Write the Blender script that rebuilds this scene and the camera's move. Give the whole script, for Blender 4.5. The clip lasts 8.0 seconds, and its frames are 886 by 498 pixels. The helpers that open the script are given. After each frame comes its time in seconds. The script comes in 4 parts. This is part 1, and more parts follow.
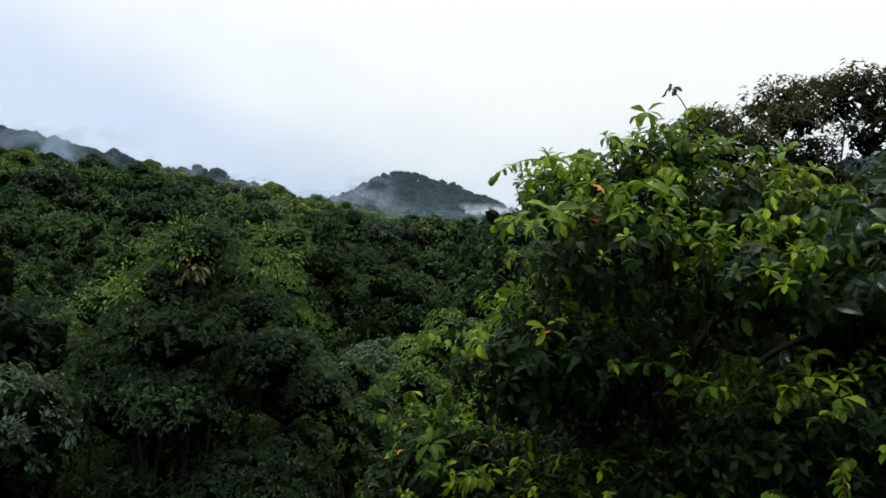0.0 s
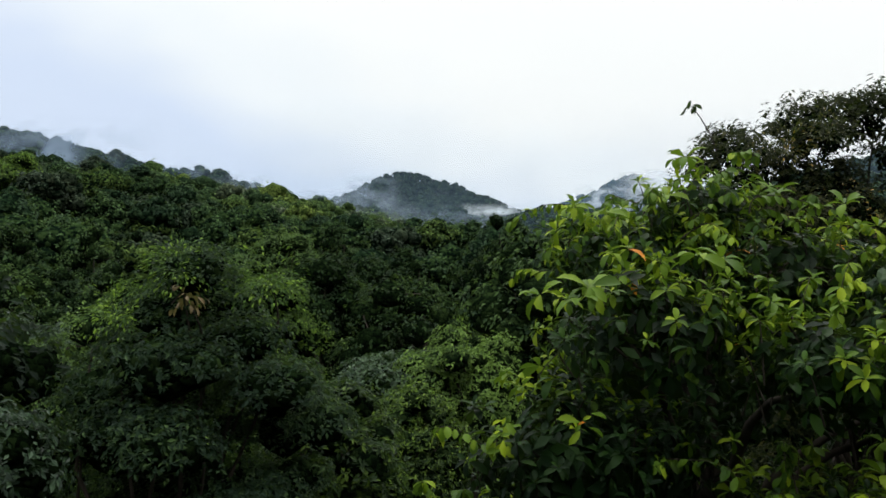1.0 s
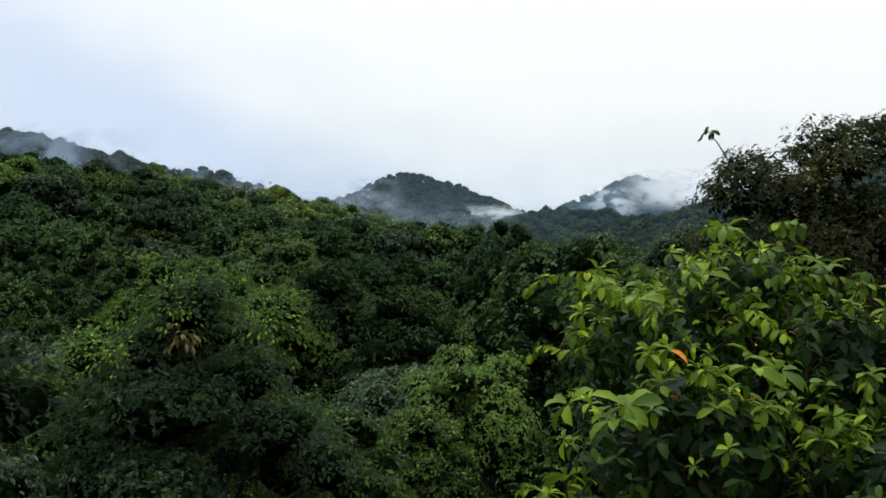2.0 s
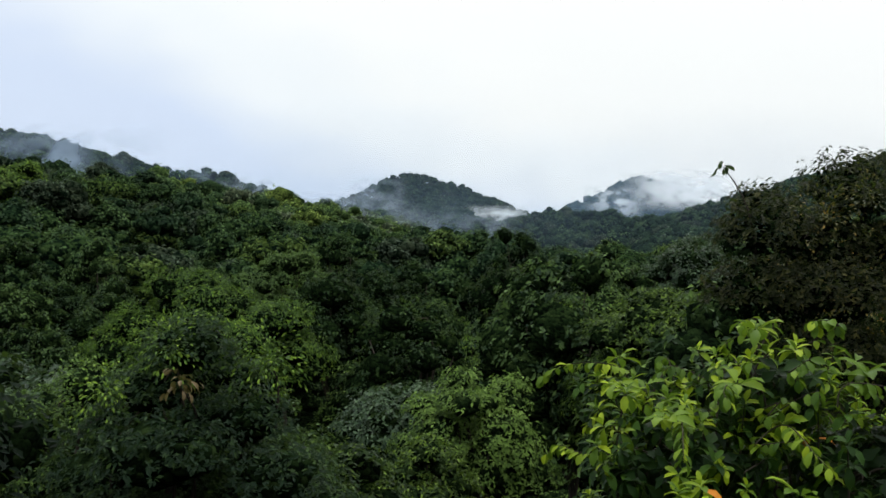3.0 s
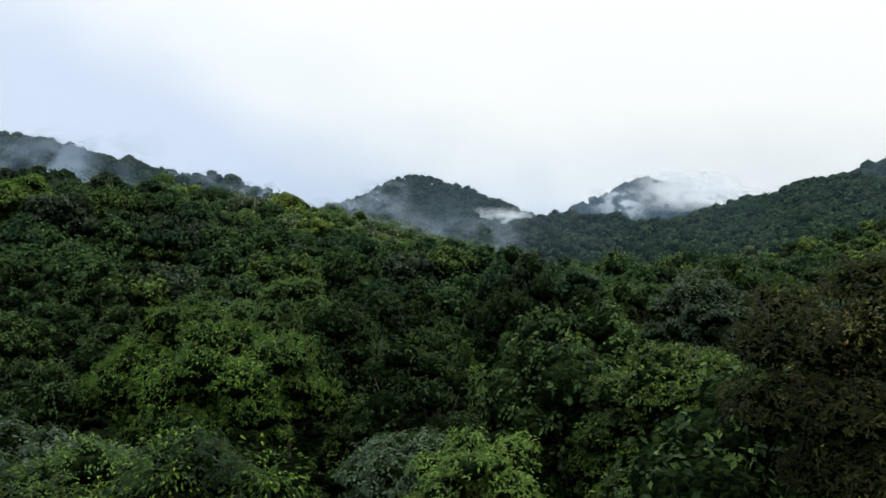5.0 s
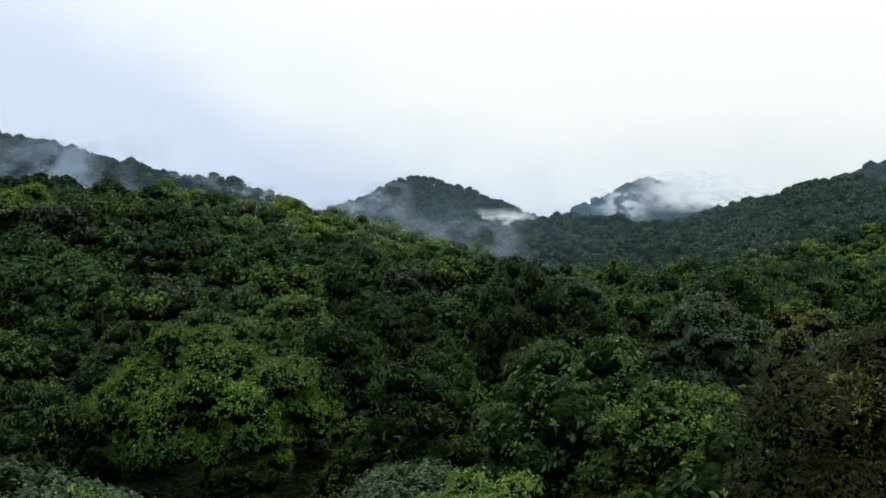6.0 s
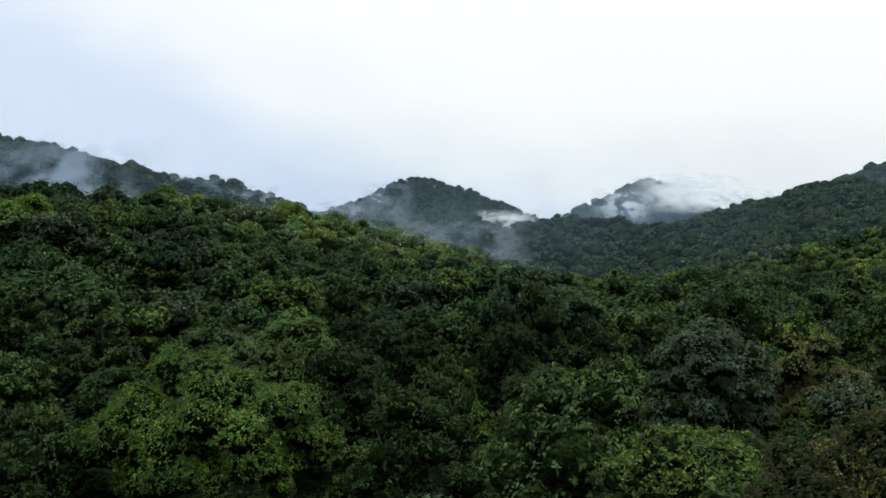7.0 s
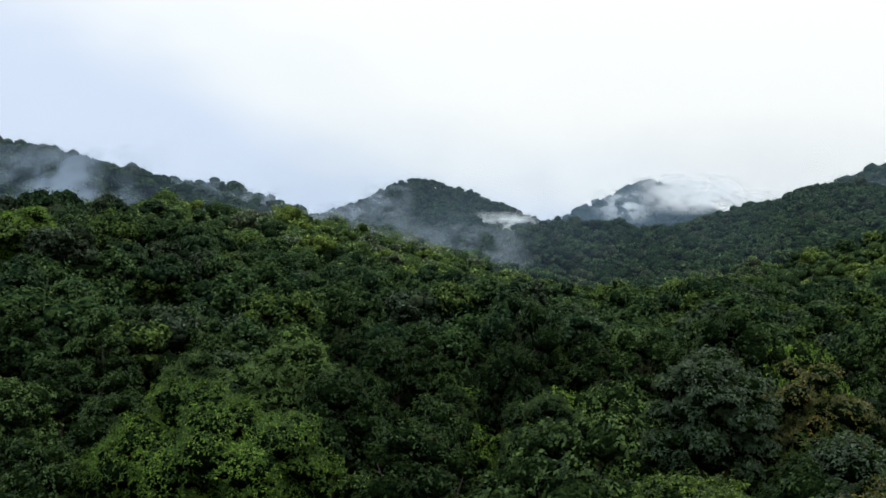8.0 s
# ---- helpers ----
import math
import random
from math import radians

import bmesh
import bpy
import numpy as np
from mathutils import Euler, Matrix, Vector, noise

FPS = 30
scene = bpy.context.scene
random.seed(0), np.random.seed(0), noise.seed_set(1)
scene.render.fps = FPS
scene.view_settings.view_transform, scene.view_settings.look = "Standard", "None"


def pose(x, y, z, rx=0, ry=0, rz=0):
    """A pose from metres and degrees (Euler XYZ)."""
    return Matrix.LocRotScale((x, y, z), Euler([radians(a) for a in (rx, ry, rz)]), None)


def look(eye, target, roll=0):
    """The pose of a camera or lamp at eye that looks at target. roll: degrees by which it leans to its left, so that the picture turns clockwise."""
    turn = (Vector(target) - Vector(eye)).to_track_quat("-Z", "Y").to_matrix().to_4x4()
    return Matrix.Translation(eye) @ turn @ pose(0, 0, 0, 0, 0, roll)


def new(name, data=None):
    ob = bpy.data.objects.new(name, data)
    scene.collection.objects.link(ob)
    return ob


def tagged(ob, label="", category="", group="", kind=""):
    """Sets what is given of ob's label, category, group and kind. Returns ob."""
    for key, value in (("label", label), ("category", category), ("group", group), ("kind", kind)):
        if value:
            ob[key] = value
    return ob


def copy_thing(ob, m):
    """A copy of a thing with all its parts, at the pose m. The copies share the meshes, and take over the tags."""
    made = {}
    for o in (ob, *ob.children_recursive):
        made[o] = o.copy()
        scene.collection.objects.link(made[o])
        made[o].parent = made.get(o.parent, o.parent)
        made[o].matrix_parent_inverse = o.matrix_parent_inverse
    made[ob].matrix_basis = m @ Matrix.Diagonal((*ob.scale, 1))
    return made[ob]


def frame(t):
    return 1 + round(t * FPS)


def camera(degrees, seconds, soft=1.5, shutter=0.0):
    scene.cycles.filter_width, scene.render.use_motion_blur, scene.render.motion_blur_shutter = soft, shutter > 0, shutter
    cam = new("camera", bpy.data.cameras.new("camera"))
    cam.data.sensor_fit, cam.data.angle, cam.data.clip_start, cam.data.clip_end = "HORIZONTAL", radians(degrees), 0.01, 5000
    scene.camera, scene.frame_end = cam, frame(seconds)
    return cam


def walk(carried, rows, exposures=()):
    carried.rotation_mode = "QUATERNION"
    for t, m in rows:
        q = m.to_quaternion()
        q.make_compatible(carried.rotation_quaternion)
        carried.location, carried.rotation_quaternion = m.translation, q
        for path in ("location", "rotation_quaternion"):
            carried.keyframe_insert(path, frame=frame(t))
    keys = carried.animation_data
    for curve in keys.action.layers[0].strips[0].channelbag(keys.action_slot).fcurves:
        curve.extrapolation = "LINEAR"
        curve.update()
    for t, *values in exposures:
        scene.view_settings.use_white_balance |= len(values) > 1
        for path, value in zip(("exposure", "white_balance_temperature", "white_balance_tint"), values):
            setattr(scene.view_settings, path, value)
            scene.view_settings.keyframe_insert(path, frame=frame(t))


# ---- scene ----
cam = camera(54.0, 8.0, soft=1.6)
PATH = [
    (0.0, 0.000, 0.000, 9.000, 0.000, 0.000, 0.000),
    (0.5, -0.050, 0.414, 9.217, 0.065, 0.012, -0.016),
    (1.0, -0.093, 0.835, 9.481, 0.160, 0.018, -0.032),
    (1.5, -0.130, 1.195, 9.760, 0.264, 0.026, -0.050),
    (3.0, -0.205, 1.958, 10.727, 0.588, 0.052, -0.105),
    (3.5, -0.218, 2.135, 11.118, 0.693, 0.058, -0.118),
    (4.0, -0.231, 2.268, 11.565, 0.783, 0.060, -0.135),
    (4.5, -0.242, 2.390, 12.046, 0.855, 0.060, -0.148),
    (6.0, -0.262, 2.750, 13.850, 1.048, 0.060, -0.175),
    (6.5, -0.280, 2.830, 14.525, 1.072, 0.065, -0.185),
    (7.0, -0.300, 2.895, 15.295, 1.085, 0.072, -0.195),
    (7.5, -0.312, 2.955, 16.085, 1.097, 0.076, -0.208),
    (8.0, -0.318, 2.985, 16.970, 1.103, 0.076, -0.225),
]
walk(cam, [(t, pose(x, y, z, 90 + pitch, roll, yaw)) for t, x, y, z, yaw, pitch, roll in PATH])

# ---- world and light: a bright overcast sky, blue-grey to the west ----
SUN_ELEVATION, SUN_AZIMUTH = 66.0, 25.0   # degrees; azimuth clockwise from the view's y axis


def nodes_of(owner):
    owner.use_nodes = True
    tree = owner.node_tree
    tree.nodes.clear()
    return tree


def add(tree, kind, **values):
    node = tree.nodes.new(kind)
    for key, value in values.items():
        if key in node.inputs:
            node.inputs[key].default_value = value
    return node


def link(tree, a, b):
    tree.links.new(a, b)


def math_node(tree, op, a, b=None, clamp=False):
    n = tree.nodes.new("ShaderNodeMath")
    n.operation, n.use_clamp = op, clamp
    for i, v in enumerate((a, b)):
        if v is None:
            continue
        if isinstance(v, (int, float)):
            n.inputs[i].default_value = v
        else:
            link(tree, v, n.inputs[i])
    return n.outputs[0]


def mix_colour(tree, fac, a, b):
    n = tree.nodes.new("ShaderNodeMix")
    n.data_type = "RGBA"
    for slot, v in ((0, fac), (6, a), (7, b)):
        if isinstance(v, (int, float)):
            n.inputs[slot].default_value = v
        elif isinstance(v, tuple):
            n.inputs[slot].default_value = (*v, 1)
        else:
            link(tree, v, n.inputs[slot])
    return n.outputs[2]


def ramp(tree, fac, stops, smooth=True):
    n = tree.nodes.new("ShaderNodeValToRGB")
    n.color_ramp.interpolation = "EASE" if smooth else "LINEAR"
    while len(n.color_ramp.elements) < len(stops):
        n.color_ramp.elements.new(0.5)
    for e, (p, c) in zip(n.color_ramp.elements, stops):
        e.position, e.color = p, (*c, 1)
    link(tree, fac, n.inputs[0])
    return n.outputs[0]


def make_world():
    world = bpy.data.worlds.new("overcast_sky")
    scene.world = world
    tree = nodes_of(world)
    sky = add(tree, "ShaderNodeTexSky")
    sky.sky_type, sky.sun_disc = "NISHITA", False
    sky.sun_elevation, sky.sun_rotation = radians(SUN_ELEVATION), radians(SUN_AZIMUTH)
    clear = add(tree, "ShaderNodeBackground", Strength=0.1)
    link(tree, sky.outputs[0], clear.inputs[0])
    coord = tree.nodes.new("ShaderNodeTexCoord")
    parts = tree.nodes.new("ShaderNodeSeparateXYZ")
    link(tree, coord.outputs["Generated"], parts.inputs[0])
    stretch = tree.nodes.new("ShaderNodeMapping")
    stretch.inputs["Scale"].default_value = (1.0, 1.0, 2.2)
    stretch.inputs["Location"].default_value = (0.35, 0.1, 0.2)
    link(tree, coord.outputs["Generated"], stretch.inputs[0])
    cloud = add(tree, "ShaderNodeTexNoise", Scale=3.2, Detail=3.0, Roughness=0.45)
    link(tree, stretch.outputs[0], cloud.inputs["Vector"])
    # the cover is thicker and bluer towards the west, thin and white towards the south and overhead
    west = math_node(tree, "MULTIPLY", parts.outputs[0], -1.05)
    west = math_node(tree, "ADD", west, math_node(tree, "MULTIPLY", parts.outputs[2], -1.25))
    grey = math_node(tree, "ADD", west, math_node(tree, "MULTIPLY", math_node(tree, "SUBTRACT", cloud.outputs[0], 0.5), 0.75))
    rim = math_node(tree, "MULTIPLY", math_node(tree, "MAXIMUM", math_node(tree, "SUBTRACT", 0.17, parts.outputs[2]), 0.0), 2.0)
    grey = math_node(tree, "ADD", math_node(tree, "ADD", grey, rim), 0.28, True)
    cover = ramp(tree, grey, [(0.0, (1.0, 1.02, 1.0)), (0.25, (0.93, 0.98, 1.0)), (0.6, (0.69, 0.79, 0.96))])
    # an overcast sky is three times as bright overhead as at its rim
    lift = math_node(tree, "ADD", math_node(tree, "MULTIPLY", math_node(tree, "MAXIMUM", math_node(tree, "SUBTRACT", parts.outputs[2], 0.28), 0.0), 2.9), 1.04)
    overcast = add(tree, "ShaderNodeBackground", Strength=1.0)
    link(tree, cover, overcast.inputs[0])
    link(tree, lift, overcast.inputs[1])
    both = add(tree, "ShaderNodeMixShader", Fac=0.93)
    link(tree, clear.outputs[0], both.inputs[1])
    link(tree, overcast.outputs[0], both.inputs[2])
    out = tree.nodes.new("ShaderNodeOutputWorld")
    link(tree, both.outputs[0], out.inputs[0])


make_world()
sun = new("sun", bpy.data.lights.new("sun", "SUN"))
sun.data.energy, sun.data.angle, sun.data.color = 1.2, radians(30), (1.0, 0.97, 0.9)
_el, _az = radians(SUN_ELEVATION), radians(SUN_AZIMUTH)
sun.matrix_world = look((0, 0, 400), Vector((0, 0, 400)) - Vector((math.sin(_az) * math.cos(_el), math.cos(_az) * math.cos(_el), math.sin(_el))))


# ---- materials ----
def leaf_material(name, dark, mid, light, rough=0.5, through_light=0.2, patch=0.3, turned=None, shine=0.2, spread=0.75, each=0.8, whole=0.55):
    """Leaves: a shade of its own for each leaf, a drift of shade from bough to bough and from tree to tree."""
    mat = bpy.data.materials.new(name)
    tree = nodes_of(mat)
    geo = tree.nodes.new("ShaderNodeNewGeometry")
    info = tree.nodes.new("ShaderNodeObjectInfo")
    drift = add(tree, "ShaderNodeTexNoise", Scale=patch, Detail=2.0)
    link(tree, geo.outputs["Position"], drift.inputs["Vector"])
    a = math_node(tree, "MULTIPLY", math_node(tree, "POWER", geo.outputs["Random Per Island"], 1.6), each)
    b = math_node(tree, "MULTIPLY", math_node(tree, "SUBTRACT", drift.outputs[0], 0.5), spread)
    c = math_node(tree, "MULTIPLY", math_node(tree, "SUBTRACT", info.outputs["Random"], 0.5), whole)
    fac = math_node(tree, "ADD", math_node(tree, "ADD", a, b), math_node(tree, "ADD", c, 0.18 + (0.8 - each) * 0.28), True)
    stops = [(0.0, dark), (0.5, mid), (1.0, light)]
    colour = ramp(tree, fac, stops, False)
    if turned:
        old = math_node(tree, "GREATER_THAN", geo.outputs["Random Per Island"], 1 - turned[1])
        colour = mix_colour(tree, old, colour, turned[0])
    vein = add(tree, "ShaderNodeTexNoise", Scale=38.0, Detail=2.0)
    link(tree, geo.outputs["Position"], vein.inputs["Vector"])
    bump = add(tree, "ShaderNodeBump", Strength=0.25, Distance=0.01)
    link(tree, vein.outputs[0], bump.inputs["Height"])
    skin = add(tree, "ShaderNodeBsdfPrincipled", Roughness=rough)
    skin.inputs["Specular IOR Level"].default_value = shine
    link(tree, colour, skin.inputs["Base Color"])
    link(tree, bump.outputs[0], skin.inputs["Normal"])
    glow = add(tree, "ShaderNodeBsdfTranslucent")
    link(tree, mix_colour(tree, 0.35, colour, (0.14, 0.24, 0.03)), glow.inputs[0])
    both = add(tree, "ShaderNodeMixShader", Fac=through_light)
    link(tree, skin.outputs[0], both.inputs[1])
    link(tree, glow.outputs[0], both.inputs[2])
    out = tree.nodes.new("ShaderNodeOutputMaterial")
    link(tree, both.outputs[0], out.inputs[0])
    return mat


def rough_material(name, dark, light, scale, bump_depth=0.03, stretch=(1, 1, 1)):
    mat = bpy.data.materials.new(name)
    tree = nodes_of(mat)
    geo = tree.nodes.new("ShaderNodeNewGeometry")
    place = tree.nodes.new("ShaderNodeMapping")
    place.inputs["Scale"].default_value = stretch
    link(tree, geo.outputs["Position"], place.inputs[0])
    fine = add(tree, "ShaderNodeTexNoise", Scale=scale, Detail=5.0, Roughness=0.65)
    coarse = add(tree, "ShaderNodeTexNoise", Scale=scale * 0.12, Detail=3.0)
    for n in (fine, coarse):
        link(tree, place.outputs[0], n.inputs["Vector"])
    fac = math_node(tree, "MULTIPLY", math_node(tree, "ADD", fine.outputs[0], coarse.outputs[0]), 0.5)
    colour = ramp(tree, fac, [(0.35, dark), (0.65, light)])
    bump = add(tree, "ShaderNodeBump", Strength=0.6, Distance=bump_depth)
    link(tree, fine.outputs[0], bump.inputs["Height"])
    skin = add(tree, "ShaderNodeBsdfPrincipled", Roughness=0.9)
    skin.inputs["Specular IOR Level"].default_value = 0.0
    link(tree, colour, skin.inputs["Base Color"])
    link(tree, bump.outputs[0], skin.inputs["Normal"])
    out = tree.nodes.new("ShaderNodeOutputMaterial")
    link(tree, skin.outputs[0], out.inputs[0])
    return mat


def mist_material(name, density, size, seed, tint, detail, cut=0.36):
    """Thin drifting droplets: white scattering, ragged by noise, dying out towards the edges of its bank."""
    mat = bpy.data.materials.new(name)
    tree = nodes_of(mat)
    geo = tree.nodes.new("ShaderNodeNewGeometry")
    coord = tree.nodes.new("ShaderNodeTexCoord")
    place = tree.nodes.new("ShaderNodeMapping")
    place.inputs["Location"].default_value = (seed * 7.3, seed * 3.1, seed * 1.7)
    place.inputs["Rotation"].default_value = (0, radians(28), 0)
    place.inputs["Scale"].default_value = (1 / size, 1 / size, 1.5 / size)
    link(tree, geo.outputs["Position"], place.inputs[0])
    puff = add(tree, "ShaderNodeTexNoise", Scale=1.0, Detail=detail, Roughness=0.45, Distortion=0.1)
    link(tree, place.outputs[0], puff.inputs["Vector"])
    parts = tree.nodes.new("ShaderNodeSeparateXYZ")
    link(tree, coord.outputs["UV"], parts.inputs[0])
    fade = None
    for axis in (0, 1):
        u = parts.outputs[axis]
        v = math_node(tree, "MULTIPLY", math_node(tree, "MULTIPLY", u, math_node(tree, "SUBTRACT", 1.0, u)), 4.0)
        fade = v if fade is None else math_node(tree, "MULTIPLY", fade, v)
    fade = math_node(tree, "POWER", fade, 1.4)
    wisp = math_node(tree, "MULTIPLY", math_node(tree, "SUBTRACT", puff.outputs[0], cut), 3.2, True)
    wisp = math_node(tree, "MULTIPLY", math_node(tree, "MULTIPLY", wisp, wisp), math_node(tree, "SUBTRACT", 3.0, math_node(tree, "MULTIPLY", wisp, 2.0)))
    alpha = math_node(tree, "MULTIPLY", math_node(tree, "MULTIPLY", wisp, fade), density, True)
    clear = add(tree, "ShaderNodeBsdfTransparent")
    front = add(tree, "ShaderNodeBsdfDiffuse", Color=(*tint, 1))
    back = add(tree, "ShaderNodeBsdfTranslucent", Color=(*tint, 1))
    white = add(tree, "ShaderNodeMixShader", Fac=0.5)
    link(tree, front.outputs[0], white.inputs[1])
    link(tree, back.outputs[0], white.inputs[2])
    both = add(tree, "ShaderNodeMixShader")
    link(tree, alpha, both.inputs[0])
    link(tree, clear.outputs[0], both.inputs[1])
    link(tree, white.outputs[0], both.inputs[2])
    out = tree.nodes.new("ShaderNodeOutputMaterial")
    link(tree, both.outputs[0], out.inputs[0])
    return mat


LEAF_GREEN = leaf_material("green_leaves", (0.006, 0.012, 0.006), (0.019, 0.039, 0.017), (0.128, 0.209, 0.043), shine=0.06, through_light=0.28, each=0.55, whole=0.9)
LEAF_DARK = leaf_material("dark_green_leaves", (0.004, 0.009, 0.006), (0.013, 0.028, 0.015), (0.081, 0.136, 0.039), shine=0.06, through_light=0.28, each=0.52, whole=0.9)
LEAF_BRIGHT = leaf_material("bright_green_leaves", (0.005, 0.014, 0.005), (0.020, 0.043, 0.008), (0.101, 0.164, 0.018), through_light=0.24, shine=0.12, each=0.85, whole=0.3)
LEAF_FRESH = leaf_material("fresh_green_leaves", (0.010, 0.026, 0.007), (0.044, 0.094, 0.014), (0.180, 0.290, 0.030), through_light=0.28, shine=0.1, each=0.85, whole=0.3)
LEAF_PALE = leaf_material("pale_grey_green_leaves", (0.006, 0.013, 0.008), (0.017, 0.036, 0.019), (0.070, 0.118, 0.058), shine=0.16, rough=0.45, each=0.66, whole=0.3)
LEAF_OLIVE = leaf_material("olive_brown_leaves", (0.007, 0.009, 0.004), (0.021, 0.024, 0.008), (0.074, 0.068, 0.018), shine=0.05)
LEAF_YELLOW = leaf_material("yellowing_leaves", (0.020, 0.028, 0.005), (0.066, 0.066, 0.009), (0.26, 0.14, 0.012), spread=1.5)
# far leaves, ridge ones most, lighter and bluer: some haze put into the colour
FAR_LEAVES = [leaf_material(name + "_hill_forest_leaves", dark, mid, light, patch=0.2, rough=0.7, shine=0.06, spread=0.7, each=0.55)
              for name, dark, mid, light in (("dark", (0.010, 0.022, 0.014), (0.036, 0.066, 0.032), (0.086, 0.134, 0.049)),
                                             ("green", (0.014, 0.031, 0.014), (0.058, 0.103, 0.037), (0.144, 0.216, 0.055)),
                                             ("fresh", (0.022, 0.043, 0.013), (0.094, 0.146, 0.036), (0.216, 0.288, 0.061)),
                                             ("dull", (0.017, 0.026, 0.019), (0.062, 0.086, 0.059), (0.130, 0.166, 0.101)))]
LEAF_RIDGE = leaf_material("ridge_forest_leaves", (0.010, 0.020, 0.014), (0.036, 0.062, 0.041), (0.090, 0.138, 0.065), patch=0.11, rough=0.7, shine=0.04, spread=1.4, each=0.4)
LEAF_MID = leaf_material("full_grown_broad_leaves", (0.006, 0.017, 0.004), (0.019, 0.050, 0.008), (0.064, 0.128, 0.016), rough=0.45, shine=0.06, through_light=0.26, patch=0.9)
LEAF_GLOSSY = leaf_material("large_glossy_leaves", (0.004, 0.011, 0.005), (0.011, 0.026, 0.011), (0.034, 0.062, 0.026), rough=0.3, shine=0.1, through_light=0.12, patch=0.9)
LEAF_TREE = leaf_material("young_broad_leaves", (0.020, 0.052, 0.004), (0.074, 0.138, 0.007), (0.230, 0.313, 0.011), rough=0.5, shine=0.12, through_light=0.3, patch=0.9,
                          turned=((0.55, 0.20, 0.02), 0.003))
# leaf colour darkened to stand for shade inside and under crowns
LEAF_SHADE = leaf_material("shade_darkened_leaves", (0.003, 0.009, 0.003), (0.008, 0.022, 0.005), (0.026, 0.058, 0.011), rough=0.4, shine=0.06, through_light=0.15, patch=0.9)
LEAF_BROWN = leaf_material("withered_brown_leaves", (0.05, 0.035, 0.015), (0.10, 0.07, 0.028), (0.17, 0.12, 0.05))


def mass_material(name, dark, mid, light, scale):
    """The closed inside of a crown, leaf behind leaf, dark in colour for the shade there."""
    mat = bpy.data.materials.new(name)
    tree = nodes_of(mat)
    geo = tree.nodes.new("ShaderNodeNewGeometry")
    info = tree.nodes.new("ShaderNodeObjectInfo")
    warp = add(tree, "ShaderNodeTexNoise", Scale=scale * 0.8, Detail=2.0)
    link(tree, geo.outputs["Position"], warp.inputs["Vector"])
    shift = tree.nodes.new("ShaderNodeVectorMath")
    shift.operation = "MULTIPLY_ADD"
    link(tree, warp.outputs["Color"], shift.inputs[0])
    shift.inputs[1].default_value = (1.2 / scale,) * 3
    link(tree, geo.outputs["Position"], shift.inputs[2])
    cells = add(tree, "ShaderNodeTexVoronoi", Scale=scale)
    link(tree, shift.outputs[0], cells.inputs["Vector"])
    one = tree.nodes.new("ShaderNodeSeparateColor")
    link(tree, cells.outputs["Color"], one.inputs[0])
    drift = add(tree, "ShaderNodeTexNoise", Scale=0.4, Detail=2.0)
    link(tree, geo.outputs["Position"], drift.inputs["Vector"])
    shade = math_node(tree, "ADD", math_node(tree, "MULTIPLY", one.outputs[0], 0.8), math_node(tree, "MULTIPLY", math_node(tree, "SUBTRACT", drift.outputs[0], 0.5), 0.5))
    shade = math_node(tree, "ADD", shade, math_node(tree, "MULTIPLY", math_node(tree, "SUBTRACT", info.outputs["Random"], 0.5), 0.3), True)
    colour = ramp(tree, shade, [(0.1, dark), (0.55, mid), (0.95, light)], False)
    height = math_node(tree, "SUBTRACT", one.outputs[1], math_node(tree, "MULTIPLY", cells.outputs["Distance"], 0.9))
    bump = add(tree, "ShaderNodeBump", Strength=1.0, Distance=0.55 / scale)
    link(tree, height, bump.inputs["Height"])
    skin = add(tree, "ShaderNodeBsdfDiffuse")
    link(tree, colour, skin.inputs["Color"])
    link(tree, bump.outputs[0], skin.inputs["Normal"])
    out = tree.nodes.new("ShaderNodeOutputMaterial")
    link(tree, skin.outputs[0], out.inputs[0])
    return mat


# crown insides darker than the outer leaves: the shade in the gaps, as colour
SHADE_MASS_NEAR = mass_material("inner_shade_leaves", (0.002, 0.004, 0.002), (0.007, 0.014, 0.005), (0.024, 0.040, 0.013), 7.0)
SHADE_MASS_FAR = [mass_material(name + "_inner_shade_leaves", (0.003, 0.007, 0.004), mid, light, 3.0)
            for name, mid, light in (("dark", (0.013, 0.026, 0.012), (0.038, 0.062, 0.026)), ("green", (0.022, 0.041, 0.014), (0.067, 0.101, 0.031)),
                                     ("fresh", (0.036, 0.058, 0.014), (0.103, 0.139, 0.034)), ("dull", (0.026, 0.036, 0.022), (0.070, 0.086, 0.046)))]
SHADE_MASS_RIDGE = mass_material("ridge_inner_shade_leaves", (0.003, 0.008, 0.005), (0.020, 0.036, 0.017), (0.056, 0.084, 0.034), 0.8)
BARK = rough_material("grey_brown_bark", (0.02, 0.017, 0.014), (0.06, 0.05, 0.042), 9.0, 0.03, (1, 1, 0.25))
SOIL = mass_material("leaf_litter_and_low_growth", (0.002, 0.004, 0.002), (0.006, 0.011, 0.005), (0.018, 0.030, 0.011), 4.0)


# ---- the lie of the land ----
def crest(points, slope, width):
    return np.array(points, float), slope, width


